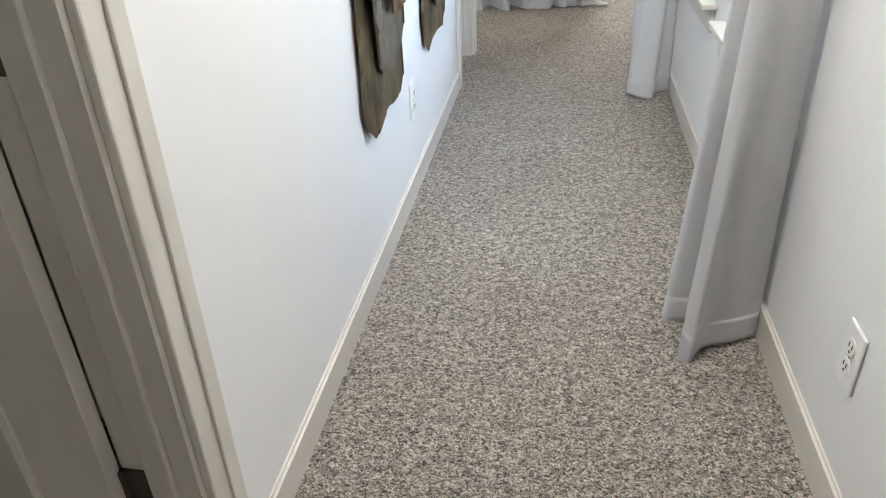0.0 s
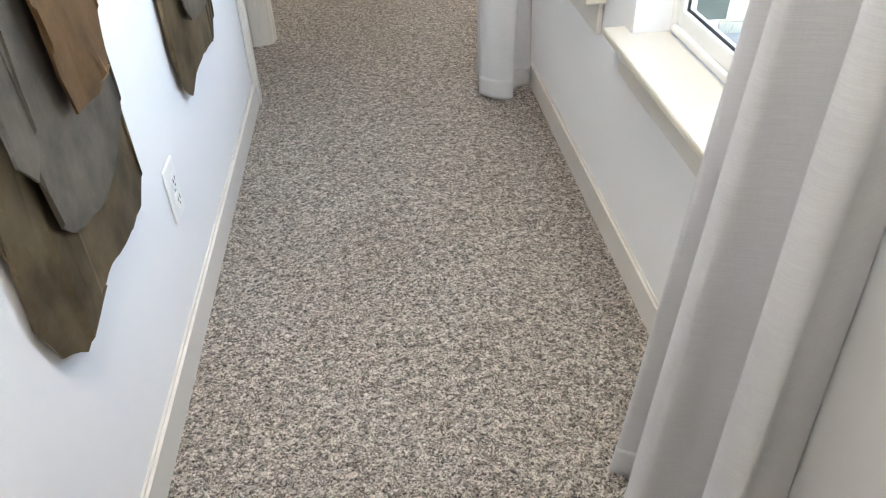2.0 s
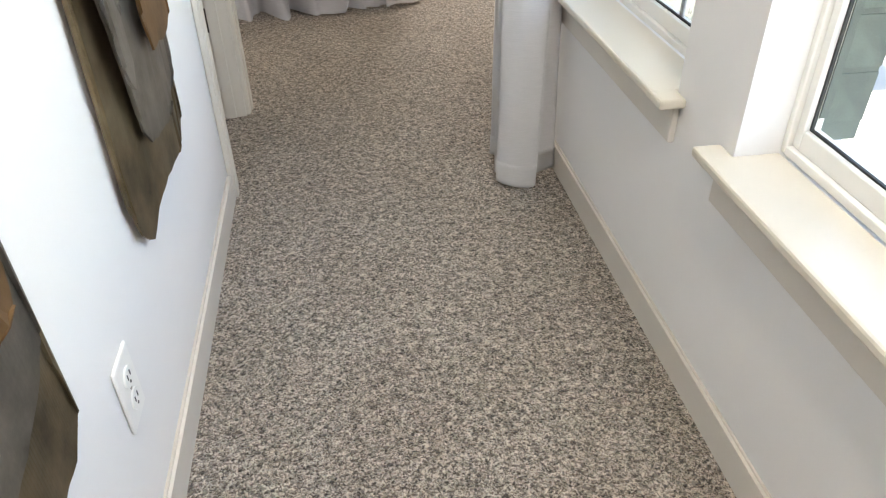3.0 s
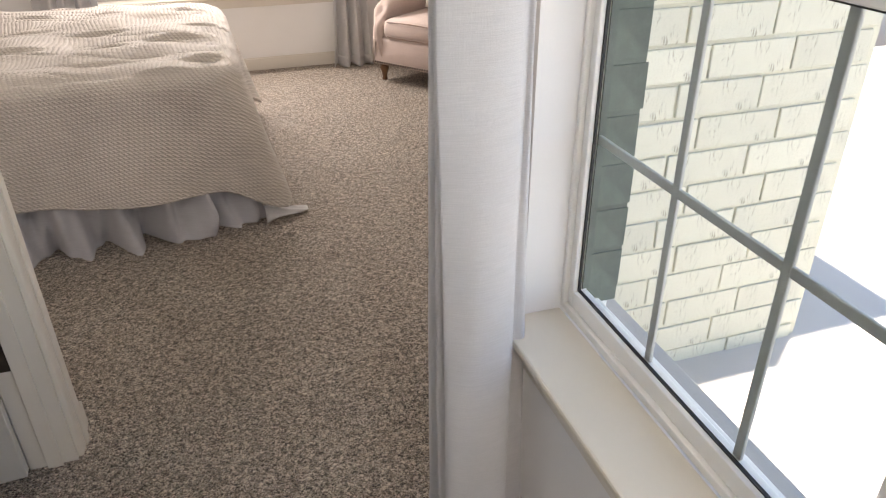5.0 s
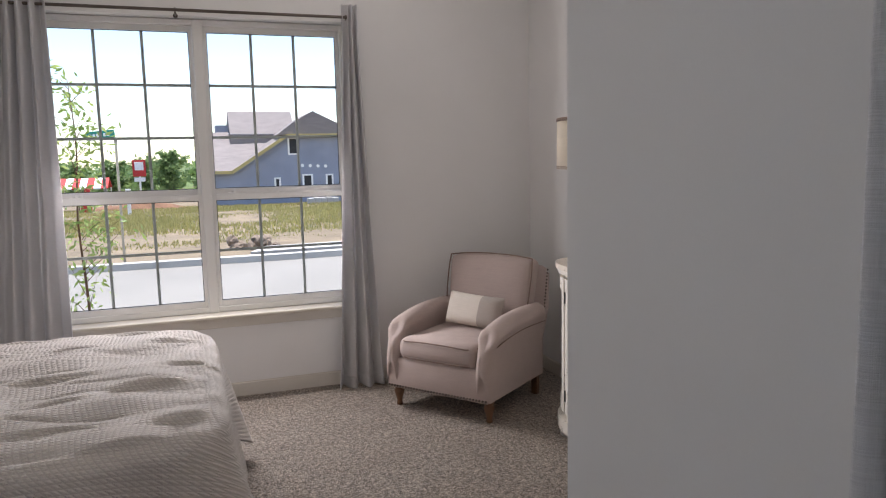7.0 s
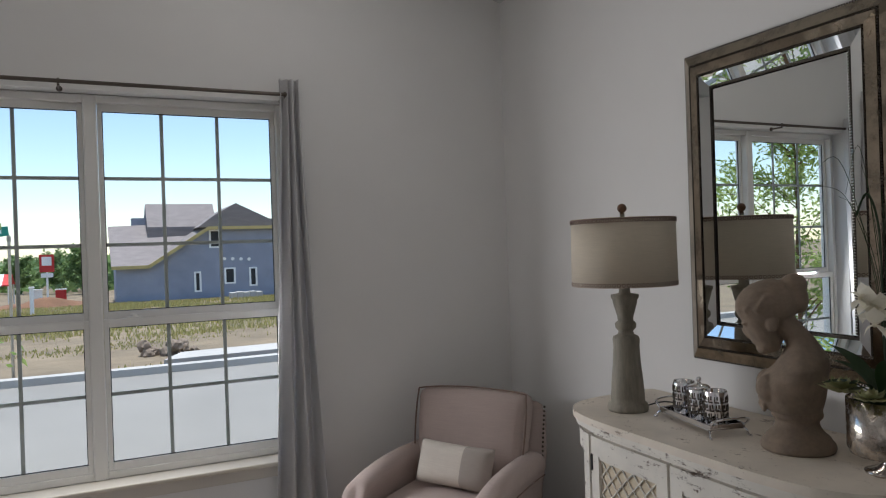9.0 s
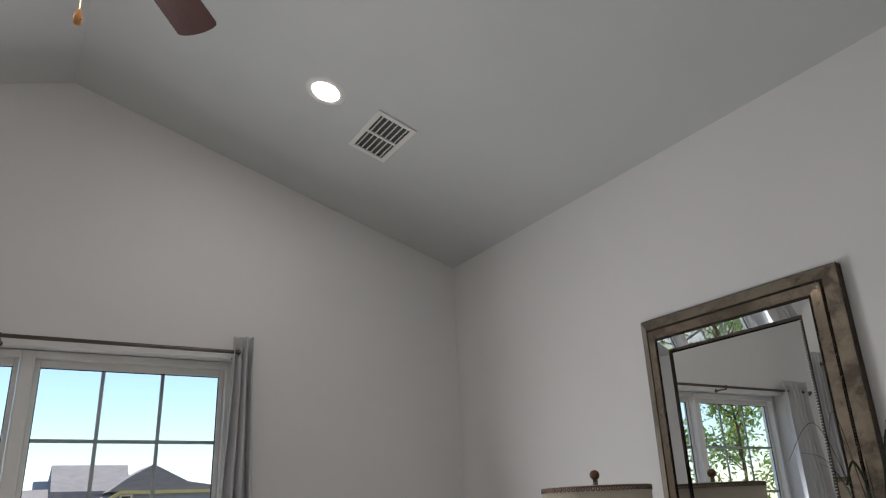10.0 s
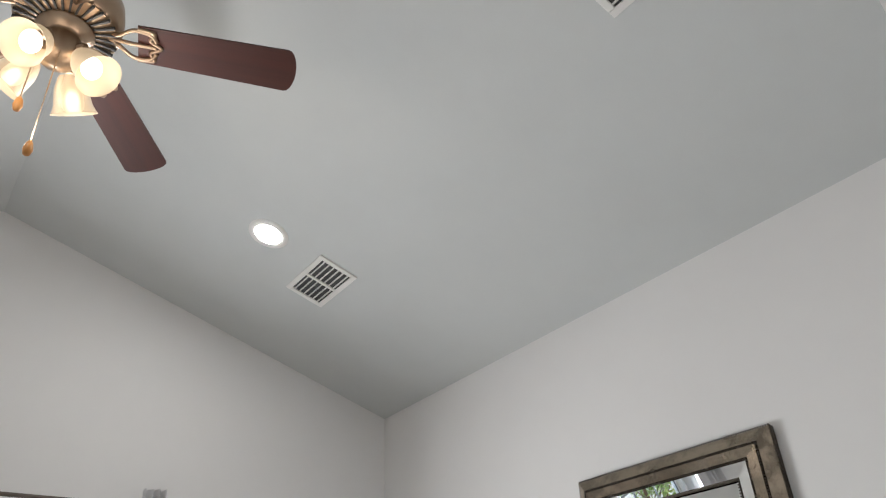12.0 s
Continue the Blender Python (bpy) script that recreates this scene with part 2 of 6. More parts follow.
M = dict(
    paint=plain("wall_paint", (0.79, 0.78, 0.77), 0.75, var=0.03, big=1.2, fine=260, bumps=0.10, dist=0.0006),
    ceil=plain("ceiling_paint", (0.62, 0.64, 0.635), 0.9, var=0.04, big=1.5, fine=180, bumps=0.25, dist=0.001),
    trim=plain("trim_paint", (0.66, 0.62, 0.56), 0.45, var=0.04, big=2, fine=150, bumps=0.08),
    sill=plain("sill_paint", (0.64, 0.59, 0.50), 0.28, var=0.04, big=2, fine=90, bumps=0.05),
    vinyl=plain("window_vinyl", (0.80, 0.79, 0.76), 0.4, var=0.03, big=3, fine=60, bumps=0.04),
    grille=plain("grille_bar", (0.42, 0.43, 0.42), 0.5, var=0.05),
    gasket=plain("dark_gasket", (0.02, 0.02, 0.02), 0.6),
    plastic=plain("white_plastic", (0.82, 0.81, 0.78), 0.35, var=0.02),
    slot=plain("dark_slot", (0.05, 0.05, 0.05), 0.6),
    bronze=plain("dark_bronze", (0.12, 0.10, 0.085), 0.42, 0.85, var=0.15),
    steel=plain("brushed_steel", (0.40, 0.37, 0.33), 0.32, 1.0, var=0.08, fine=300),
    brass=plain("aged_brass", (0.40, 0.29, 0.20), 0.34, 1.0, var=0.12, fine=300),
    amber=plain("orange_wood", (0.48, 0.21, 0.05), 0.45, var=0.15),
    chrome=plain("polished_chrome", (0.75, 0.75, 0.77), 0.08, 1.0, var=0.03),
    carpet=carpet_material(),
    drape=weave_material("drape_linen", (0.72, 0.71, 0.715), slub=150.0, through_light=0.30, var=0.05),
    hem=weave_material("drape_hem", (0.74, 0.73, 0.735), slub=150.0, through_light=0.28, var=0.05),
    quilt=quilt_material("quilt_cotton", (0.63, 0.575, 0.525)),
    skirt=weave_material("sheer_skirt", (0.62, 0.61, 0.64), slub=80.0, through_light=0.3),
    linen=weave_material("chair_linen", (0.49, 0.395, 0.36), slub=90.0),
    piping=weave_material("dark_piping", (0.22, 0.15, 0.12), slub=120.0),
    pillow=weave_material("pillow_linen", (0.68, 0.62, 0.55), slub=90.0),
    pillow2=weave_material("pillow_band", (0.42, 0.37, 0.33), slub=160.0),
    shade=weave_material("shade_linen", (0.70, 0.62, 0.50), slub=110.0, through_light=0.2),
    walnut=plain("turned_walnut", (0.16, 0.075, 0.035), 0.38, var=0.3, big=9, stretch=(1, 1, 0.2)),
    mahogany=plain("mahogany_blade", (0.060, 0.012, 0.006), 0.42, var=0.35, big=6, fine=60, stretch=(0.25, 4, 1)),
    oldpaint=distressed("distressed_cream", (0.78, 0.74, 0.67), (0.12, 0.08, 0.06), 0.545),
    oldtop=distressed("distressed_top", (0.76, 0.68, 0.58), (0.20, 0.14, 0.10), 0.565),
    jute=weave_material("jute_panel", (0.66, 0.57, 0.43), slub=50.0),
    stone=plain("weathered_stone", (0.23, 0.175, 0.13), 0.9, var=0.4, big=9, fine=70, bumps=0.6, dist=0.003),
    lampwood=plain("grey_washed_wood", (0.25, 0.225, 0.18), 0.7, var=0.4, big=14, fine=90, bumps=0.5, dist=0.002, stretch=(3, 3, 0.5)),
    mirror=mirror_material("mirror_glass", (0.86, 0.88, 0.87), 0.005),
    antique=mirror_material("antique_mirror", (0.42, 0.35, 0.27), 0.10, 9.0),
    bead=plain("dark_beading", (0.10, 0.085, 0.07), 0.4, 0.8, var=0.3, fine=200),
    mercury=mirror_material("mercury_glass", (0.66, 0.60, 0.54), 0.14, 28.0),
    glass=glass_material(),
    bulb=glow("lit_bulb", (1.0, 0.86, 0.66), 0.9),
    led=glow("led_disc", (1.0, 0.93, 0.84), 16.0),
    rust=patina("rust_panel", (0.045, 0.027, 0.015), (0.18, 0.105, 0.048), (0.29, 0.18, 0.09)),
    iron=patina("iron_panel", (0.05, 0.045, 0.04), (0.18, 0.165, 0.145), (0.30, 0.27, 0.235)),
    olive=patina("olive_panel", (0.045, 0.035, 0.02), (0.17, 0.13, 0.075), (0.27, 0.225, 0.15)),
    brick=brick_paint(),
    mortar=plain("painted_mortar", (0.54, 0.52, 0.42), 0.9, var=0.1, bumps=0.5),
    concrete=plain("pale_concrete", (0.44, 0.42, 0.39), 0.9, var=0.12, big=0.8, fine=60, bumps=0.4, dist=0.003),
    road=plain("street_concrete", (0.25, 0.235, 0.21), 0.9, var=0.12, big=0.5, fine=40),
    dirt=plain("dry_soil", (0.215, 0.165, 0.105), 0.95, var=0.45, big=0.7, fine=12, bumps=0.8, dist=0.02),
)
frost, fnt, fb = material("frosted_shade", 0.4)
fb.inputs["Base Color"].default_value = (0.46, 0.38, 0.27, 1)
fb.inputs["Transmission Weight"].default_value = 0.45
fb.inputs["Emission Color"].default_value = (1.0, 0.72, 0.42, 1)
fb.inputs["Emission Strength"].default_value = 0.08
M["frost"] = frost
# grey-green with the shade beside the hall windows put into the colour
M["shadegrey"] = plain("painted_shade", (0.13, 0.15, 0.13), 0.85, var=0.3, big=6, fine=40, bumps=0.5, dist=0.003)
M["leaf"] = leafy("tree_leaf", (0.18, 0.28, 0.06), (0.44, 0.52, 0.16))
M["darkleaf"] = leafy("dark_leaf", (0.015, 0.035, 0.012), (0.035, 0.07, 0.02))
M["palegreen"] = leafy("succulent_leaf", (0.24, 0.26, 0.11), (0.42, 0.40, 0.22))
M["petal"] = leafy("cream_petal", (0.78, 0.74, 0.62), (0.86, 0.83, 0.74))
M["grass"] = leafy("dry_grass", (0.26, 0.25, 0.07), (0.52, 0.45, 0.18))
M["farwood"] = leafy("far_foliage", (0.11, 0.19, 0.06), (0.26, 0.36, 0.14))


# ---------------- mesh helpers ----------------
def part(name, bm, mat_, parent=None, label="", smooth=False):
    me = bpy.data.meshes.new(name)
    bmesh.ops.recalc_face_normals(bm, faces=bm.faces)
    bm.to_mesh(me)
    bm.free()
    me.materials.append(M[mat_] if isinstance(mat_, str) else mat_)
    if smooth:
        me.polygons.foreach_set("use_smooth", [True] * len(me.polygons))
    ob = new(name, me)
    ob.parent = parent
    if label:
        ob["label"] = label
    return ob


def thing(name, label, category, m=None, group="", kind=""):
    ob = new(name)
    ob.empty_display_size = 0.1
    tagged(ob, label, category, group, kind)
    if m is not None:
        ob.matrix_basis = m
    return ob


def block(bm, x0, x1, y0, y1, z0, z1, bevel=0.0, m=None):
    r = bmesh.ops.create_cube(bm, size=1.0)
    vs = r["verts"]
    t = Matrix.Translation(((x0 + x1) / 2, (y0 + y1) / 2, (z0 + z1) / 2)) @ Matrix.Diagonal((abs(x1 - x0), abs(y1 - y0), abs(z1 - z0), 1))
    bmesh.ops.transform(bm, matrix=(m @ t) if m else t, verts=vs)
    if bevel:
        es = list({e for v in vs for e in v.link_edges})
        bmesh.ops.bevel(bm, geom=es, offset=bevel, segments=2, profile=0.5, affect='EDGES')
    return bm


def boxed(x0, x1, y0, y1, z0, z1, bevel=0.0, m=None):
    return block(bmesh.new(), x0, x1, y0, y1, z0, z1, bevel, m)


def lathe(bm, profile, n=32, m=None, cap=True):
    """Turn (radius, height) pairs round the z axis."""
    m = m or Matrix()
    rings = []
    for r, z in profile:
        rings.append([bm.verts.new(m @ Vector((r * math.cos(2 * math.pi * i / n), r * math.sin(2 * math.pi * i / n), z))) for i in range(n)])
    for a, b in zip(rings, rings[1:]):
        for i in range(n):
            j = (i + 1) % n
            bm.faces.new((a[i], a[j], b[j], b[i]))
    if cap:
        bm.faces.new(rings[0][::-1])
        bm.faces.new(rings[-1])
    return bm


def tube(bm, pts, r, n=8, taper=None):
    """A round bar along points."""
    pts = [Vector(p) for p in pts]
    rings = []
    for i, p in enumerate(pts):
        d = (pts[min(i + 1, len(pts) - 1)] - pts[max(i - 1, 0)]).normalized()
        up = Vector((0, 0, 1)) if abs(d.z) < 0.9 else Vector((1, 0, 0))
        a = d.cross(up).normalized()
        b = d.cross(a)
        k = r * (1 if taper is None else 1 + (taper - 1) * i / (len(pts) - 1))
        rings.append([bm.verts.new(p + (a * math.cos(2 * math.pi * j / n) + b * math.sin(2 * math.pi * j / n)) * k) for j in range(n)])
    for a, b in zip(rings, rings[1:]):
        for j in range(n):
            bm.faces.new((a[j], a[(j + 1) % n], b[(j + 1) % n], b[j]))
    bm.faces.new(rings[0][::-1])
    bm.faces.new(rings[-1])
    return bm


def sheet(bm, f, nu, nv, closed_u=False):
    """A grid of points f(u, v), u and v from 0 to 1."""
    vs = [[bm.verts.new(f(i / nu, j / nv)) for j in range(nv + 1)] for i in range(nu + (0 if closed_u else 1))]
    k = len(vs)
    for i in range(nu):
        for j in range(nv):
            bm.faces.new((vs[i % k][j], vs[(i + 1) % k][j], vs[(i + 1) % k][j + 1], vs[i % k][j + 1]))
    return bm


def prism(bm, outline, a, b, axis='x', m=None):
    """An outline of (u, v) pairs drawn out between two places on an axis."""
    def put(p, c):
        u, v = p
        q = {'x': (c, u, v), 'y': (u, c, v), 'z': (u, v, c)}[axis]
        return (m @ Vector(q)) if m else q
    A = [bm.verts.new(put(p, a)) for p in outline]
    B = [bm.verts.new(put(p, b)) for p in outline]
    n = len(outline)
    bm.faces.new(A)
    bm.faces.new(B[::-1])
    for i in range(n):
        bm.faces.new((A[i], B[i], B[(i + 1) % n], A[(i + 1) % n]))
    return bm


def ball(bm, c, r, m=None, u=16, v=10):
    res = bmesh.ops.create_uvsphere(bm, u_segments=u, v_segments=v, radius=1.0)
    t = Matrix.Translation(c) @ (m or Matrix()) @ Matrix.Diagonal((*(r if isinstance(r, tuple) else (r, r, r)), 1))
    bmesh.ops.transform(bm, matrix=t, verts=res["verts"])
    return bm


def spline(pts, u):
    """A smooth way through points, u from 0 to 1."""
    n = len(pts) - 1
    s = min(u * n, n - 1e-6)
    i = int(s)
    f = s - i
    p = [Vector(pts[max(0, min(n, k))]) for k in (i - 1, i, i + 1, i + 2)]
    return 0.5 * (2 * p[1] + (p[2] - p[0]) * f + (2 * p[0] - 5 * p[1] + 4 * p[2] - p[3]) * f * f + (3 * p[1] - p[0] - 3 * p[2] + p[3]) * f ** 3)


def thicken(ob, t):
    md = ob.modifiers.new("thickness", 'SOLIDIFY')
    md.thickness = t
    md.offset = 0.0
    return ob


def structure(name, bm, mat_, label, category, smooth=False):
    return tagged(part(name, bm, mat_, None, label, smooth), label, category, kind="structure")


def pierced(bm, axis, a0, a1, b0, b1, z0, z1, holes):
    """A wall along an axis from b0 to b1, from a0 to a1 thick, with holes (from, to, low, high)."""
    def put(p, q, lo, hi):
        if hi - lo > 1e-4 and q - p > 1e-4:
            block(bm, a0, a1, p, q, lo, hi) if axis == 'y' else block(bm, p, q, a0, a1, lo, hi)
    at = b0
    for p, q, lo, hi in sorted(holes):
        put(at, p, z0, z1)
        put(p, q, z0, lo)
        put(p, q, hi, z1)
        at = q
    put(at, b1, z0, z1)
    return bm


# ---------------- the plan ----------------
WX, EX = -0.535, 0.577          # hall faces
RX, LX = 2.43, -2.20            # bedroom side walls
NY = 8.46                       # bedroom window wall
HALL_END = 4.585
SIDE_H, RIDGE_X, RIDGE_Z = 3.11, 0.17, 3.82
SLOPE = (RIDGE_Z - SIDE_H) / (RX - RIDGE_X)
HALL_WINDOWS = [(1.985, 2.840), (3.100, 3.955)]
DOOR_A, DOOR_B = (0.02, 0.865), (3.93, 4.51)
DOOR_H = 2.04


def ceiling_z(x):
    return RIDGE_Z - SLOPE * abs(x - RIDGE_X)


fl = boxed(-2.4, 0.789, -1.6, 4.42, -0.12, 0.0)
block(fl, -2.4, 1.80, 4.42, 5.03, -0.12, 0.0)
block(fl, -2.4, 2.5, 5.03, 8.6, -0.12, 0.0)
structure("floor", fl, "carpet", "grey-beige flecked cut-pile carpet floor", "carpet")
structure("wall_west", pierced(bmesh.new(), 'y', WX - 0.12, WX, -1.5, 4.63, 0, 2.7,
          [(*DOOR_A, 0, DOOR_H), (*DOOR_B, 0, DOOR_H)]), "paint", "white painted hall wall with two door openings", "wall")
structure("wall_east", pierced(bmesh.new(), 'y', EX, 0.79, -1.5, HALL_END, 0, 2.7,
          [(a, b, 0.570, 2.53) for a, b in HALL_WINDOWS]), "paint", "white painted hall wall with two windows", "wall")
structure("wall_south", boxed(-0.66, 0.8, -1.62, -1.5, 0, 2.7), "paint", "white painted wall closing the hall", "wall")
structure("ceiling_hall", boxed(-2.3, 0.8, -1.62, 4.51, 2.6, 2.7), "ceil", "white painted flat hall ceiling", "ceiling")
b = bmesh.new()
block(b, EX + 0.003, 1.80, 4.42, HALL_END, 0, 3.45)
block(b, 1.74, 1.80, HALL_END, 5.03, 0, 3.45)
block(b, 1.74, RX, 5.03, 5.09, 0, 3.45)
block(b, EX + 0.003, 1.40, 4.42, HALL_END, 3.45, 3.6)
block(b, WX - 0.12, EX, 4.512, 4.628, 2.7, 4.0)
structure("wall_return", b, "paint", "painted bedroom wall beside the hall opening", "wall")
structure("wall_bedroom_south", boxed(LX, WX - 0.12, 4.512, 4.63, 0, 4.0), "paint", "painted bedroom wall behind the bed", "wall")
b = pierced(bmesh.new(), 'x', NY, 8.70, LX, RX, 0, SIDE_H, [(-0.80, 1.12, 0.55, 2.44)])
prism(b, [(LX, SIDE_H), (RX, SIDE_H), (RX, ceiling_z(RX) + 0.05), (RIDGE_X, RIDGE_Z + 0.05), (LX, ceiling_z(LX) + 0.05)], NY, 8.70, 'y')
structure("wall_north", b, "paint", "greige painted gable wall with a wide window", "wall")
structure("wall_bedroom_east", boxed(RX, 2.50, 5.03, 8.70, 0, 4.0), "paint", "greige painted bedroom wall", "wall")
structure("wall_bedroom_west", boxed(LX - 0.12, LX, 4.5, 8.70, 0, 4.0), "paint", "greige painted wall at the bed head", "wall")
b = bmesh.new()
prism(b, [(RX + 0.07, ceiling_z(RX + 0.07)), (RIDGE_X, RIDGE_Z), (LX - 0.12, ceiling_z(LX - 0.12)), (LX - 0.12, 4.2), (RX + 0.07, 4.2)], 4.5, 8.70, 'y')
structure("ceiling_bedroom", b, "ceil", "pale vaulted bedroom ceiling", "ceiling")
# dark rooms behind the two open doors
b = bmesh.new()
block(b, -2.3, -2.2, -0.6, 4.5, 0, 2.6)
block(b, -2.2, -0.66, -0.7, -0.6, 0, 2.6)
block(b, -2.2, -0.66, 1.3, 1.4, 0, 2.6)
block(b, -2.2, -0.66, 3.2, 3.3, 0, 2.6)
structure("wall_side_rooms", b, "paint", "plain painted walls of the side rooms", "wall")


# baseboards
def baseboard(name, x0, x1, y0, y1):
    b = boxed(x0, x1, y0, y1, 0, 0.095)
    es = [e for e in b.edges if all(v.co.z > 0.09 for v in e.verts)]
    bmesh.ops.bevel(b, geom=es, offset=0.007, segments=2, affect='EDGES')
    structure(name, b, "trim", "painted baseboard along the carpet", "baseboard")


CAS = 0.085
baseboard("baseboard_hall_west", WX, WX + 0.015, DOOR_A[1] + CAS, DOOR_B[0] - CAS)
baseboard("baseboard_hall_east", EX - 0.015, EX, -1.5, HALL_END)
baseboard("baseboard_corner", WX, WX + 0.015, DOOR_B[1] + CAS, 4.645)
baseboard("baseboard_return", EX - 0.015, 1.74, HALL_END, HALL_END + 0.015)
baseboard("baseboard_north", LX, RX, NY - 0.015, NY)
baseboard("baseboard_bedroom_east", RX - 0.015, RX, 5.09, NY - 0.015)
baseboard("baseboard_bedroom_south", LX, WX + 0.0, 4.63, 4.645)


# doors: jamb, casing, an open leaf hinged at the far jamb
def doorway(name, y0, y1, swing):
    d = thing(name, "beige painted panel door standing open in its cased opening", "door", kind="structure")
    b = bmesh.new()
    for y, s in ((y0, 1), (y1, -1)):
        block(b, WX - 0.122, WX + 0.002, y, y + s * 0.018, 0, DOOR_H)
        block(b, WX - 0.075, WX - 0.035, y + s * 0.018, y + s * 0.03, 0, DOOR_H - 0.03, 0.002)
    block(b, WX - 0.122, WX + 0.002, y0 + 0.018, y1 - 0.018, DOOR_H - 0.018, DOOR_H)
    part("jamb", b, "trim", d)
    for y, s in ((y0 + 0.006, -1), (y1 - 0.006, 1)):
        b = boxed(WX + 0.0005, WX + 0.017, min(y, y + s * CAS), max(y, y + s * CAS), 0, DOOR_H + CAS, 0.004)
        block(b, WX + 0.0165, WX + 0.023, min(y + s * 0.045, y + s * (CAS - 0.004)), max(y + s * 0.045, y + s * (CAS - 0.004)), 0, DOOR_H + CAS - 0.004, 0.002)
        part("casing", b, "trim", d)
    part("casing", boxed(WX + 0.0005, WX + 0.017, y0 - CAS, y1 + CAS, DOOR_H + CAS, DOOR_H + 2 * CAS, 0.004), "trim", d)
    w = y1 - y0 - 0.045
    hinge = Matrix.Translation((WX - 0.118, y1 - 0.022, 0)) @ Matrix.Rotation(radians(swing), 4, 'Z')
    b = boxed(-w, -0.004, -0.035, 0.0, 0.012, DOOR_H - 0.025, 0.002)
    leaf = part("leaf", b, "trim", d)
    leaf.matrix_basis = hinge
    for z0, z1 in ((0.22, 0.95), (1.08, 1.86)):
        b = boxed(-w + 0.11, -0.115, -0.042, 0.007, z0, z1, 0.012)
        part("door_panel", b, "trim", leaf)
    for z in (0.33 if y0 < 1 else 0.39, 1.05, 1.80):
        b = boxed(WX - 0.121, WX - 0.075, y1 - 0.0235, y1 - 0.0175, z - 0.045, z + 0.045, 0.001)
        tube(b, [(WX - 0.122, y1 - 0.026, z - 0.047), (WX - 0.122, y1 - 0.026, z + 0.047)], 0.0065)
        part("hinge", b, "bronze", d, "dark bronze butt hinge")
    b = bmesh.new()
    for s in (1, -1):
        m = hinge @ Matrix.Translation((-w + 0.065, -0.0175, 0.94)) @ Matrix.Rotation(radians(90 * s), 4, 'X')
        lathe(b, [(0.030, 0.018), (0.030, 0.024), (0.011, 0.028), (0.011, 0.045), (0.026, 0.055), (0.029, 0.066), (0.022, 0.078), (0.006, 0.082)], 20, m)
    part("door_knob", b, "bronze", d, "dark bronze door knob", True)


doorway("door_1", *DOOR_A, 6)
doorway("door_2", *DOOR_B, 4)


# windows: local x along the width, y outward, z up
def sash_unit(win, x0, w, z0, rows, rim=0.055, foot=0.075):
    """One double-hung unit: a lower sash two lights high and an upper one three lights high."""
    gw = w - 2 * rim
    jw = rim - 0.023
    zl0, zl1 = z0 + foot, z0 + foot + 2 * rows
    zu0 = zl1 + 0.075
    zu1 = zu0 + 3 * rows
    top = zu1 + 0.07
    b = bmesh.new()
    block(b, x0, x0 + jw, 0, 0.085, z0, top, 0.003)
    block(b, x0 + w - jw, x0 + w, 0, 0.085, z0, top, 0.003)
    block(b, x0 + jw, x0 + w - jw, 0, 0.085, z0, z0 + foot - 0.04, 0.003)
    block(b, x0 + jw, x0 + w - jw, 0, 0.085, top - 0.035, top, 0.003)
    part("window_frame", b, "vinyl", win)
    for nm, y, a, c in (("lower_sash", 0.010, zl0, zl1), ("upper_sash", 0.046, zu0, zu1)):
        b = bmesh.new()
        gx0, gx1 = x0 + rim, x0 + w - rim
        block(b, gx0 - 0.022, gx0, y, y + 0.034, a - 0.04, c + 0.04, 0.003)
        block(b, gx1, gx1 + 0.022, y, y + 0.034, a - 0.04, c + 0.04, 0.003)
        block(b, gx0, gx1, y, y + 0.034, a - 0.04, a, 0.003)
        block(b, gx0, gx1, y, y + 0.034, c, c + 0.04, 0.003)
        s = part(nm, b, "vinyl", win)
        b = bmesh.new()
        for p in (gx0, gx1 - 0.004):
            block(b, p, p + 0.004, y + 0.010, y + 0.016, a, c)
        for p in (a, c - 0.004):
            block(b, gx0 + 0.004, gx1 - 0.004, y + 0.010, y + 0.016, p, p + 0.004)
        part("gasket", b, "gasket", s)
        g = part("pane", boxed(gx0, gx1, y + 0.016, y + 0.020, a, c), "glass", s)
        g.visible_shadow = False
        n = 2 if nm == "lower_sash" else 3
        for i in (1, 2):
            xx = gx0 + gw * i / 3
            part("grille_bar", boxed(xx - 0.009, xx + 0.009, y + 0.021, y + 0.028, a, c, 0.002), "grille", s)
        for i in range(1, n):
            zz = a + (c - a) * i / n
            part("grille_bar", boxed(gx0, gx1, y + 0.0215, y + 0.0285, zz - 0.009, zz + 0.009, 0.002), "grille", s)
    lk = bmesh.new()
    lx = x0 + rim + 0.115
    block(lk, lx - 0.035, lx + 0.035, 0.012, 0.040, zl1 + 0.04, zl1 + 0.047, 0.002)
    lathe(lk, [(0.016, zl1 + 0.047), (0.016, zl1 + 0.056), (0.010, zl1 + 0.062)], 16, Matrix.Translation((lx, 0.026, 0)))
    block(lk, lx - 0.006, lx + 0.038, 0.014, 0.026, zl1 + 0.055, zl1 + 0.063, 0.002)
    part("sash_lock", lk, "plastic", win)
    return top


def sill_board(win, x0, x1, depth, z, horn=0.03, over=0.052, skirt=0.085):
    b = boxed(x0 + 0.001, x1 - 0.001, -depth - over, 0.0, z - 0.022, z, 0.006)
    block(b, x0 - horn, x0 + 0.012, -depth - over, -depth - 0.001, z - 0.022, z - 0.0004, 0.006)
    block(b, x1 - 0.012, x1 + horn, -depth - over, -depth - 0.001, z - 0.022, z - 0.0004, 0.006)
    part("window_sill", b, "sill", win, "cream painted window sill")
    part("apron", boxed(x0 - horn * 0.5, x1 + horn * 0.5, -depth - 0.016, -depth - 0.001, z - skirt, z - 0.022, 0.003), "trim", win)


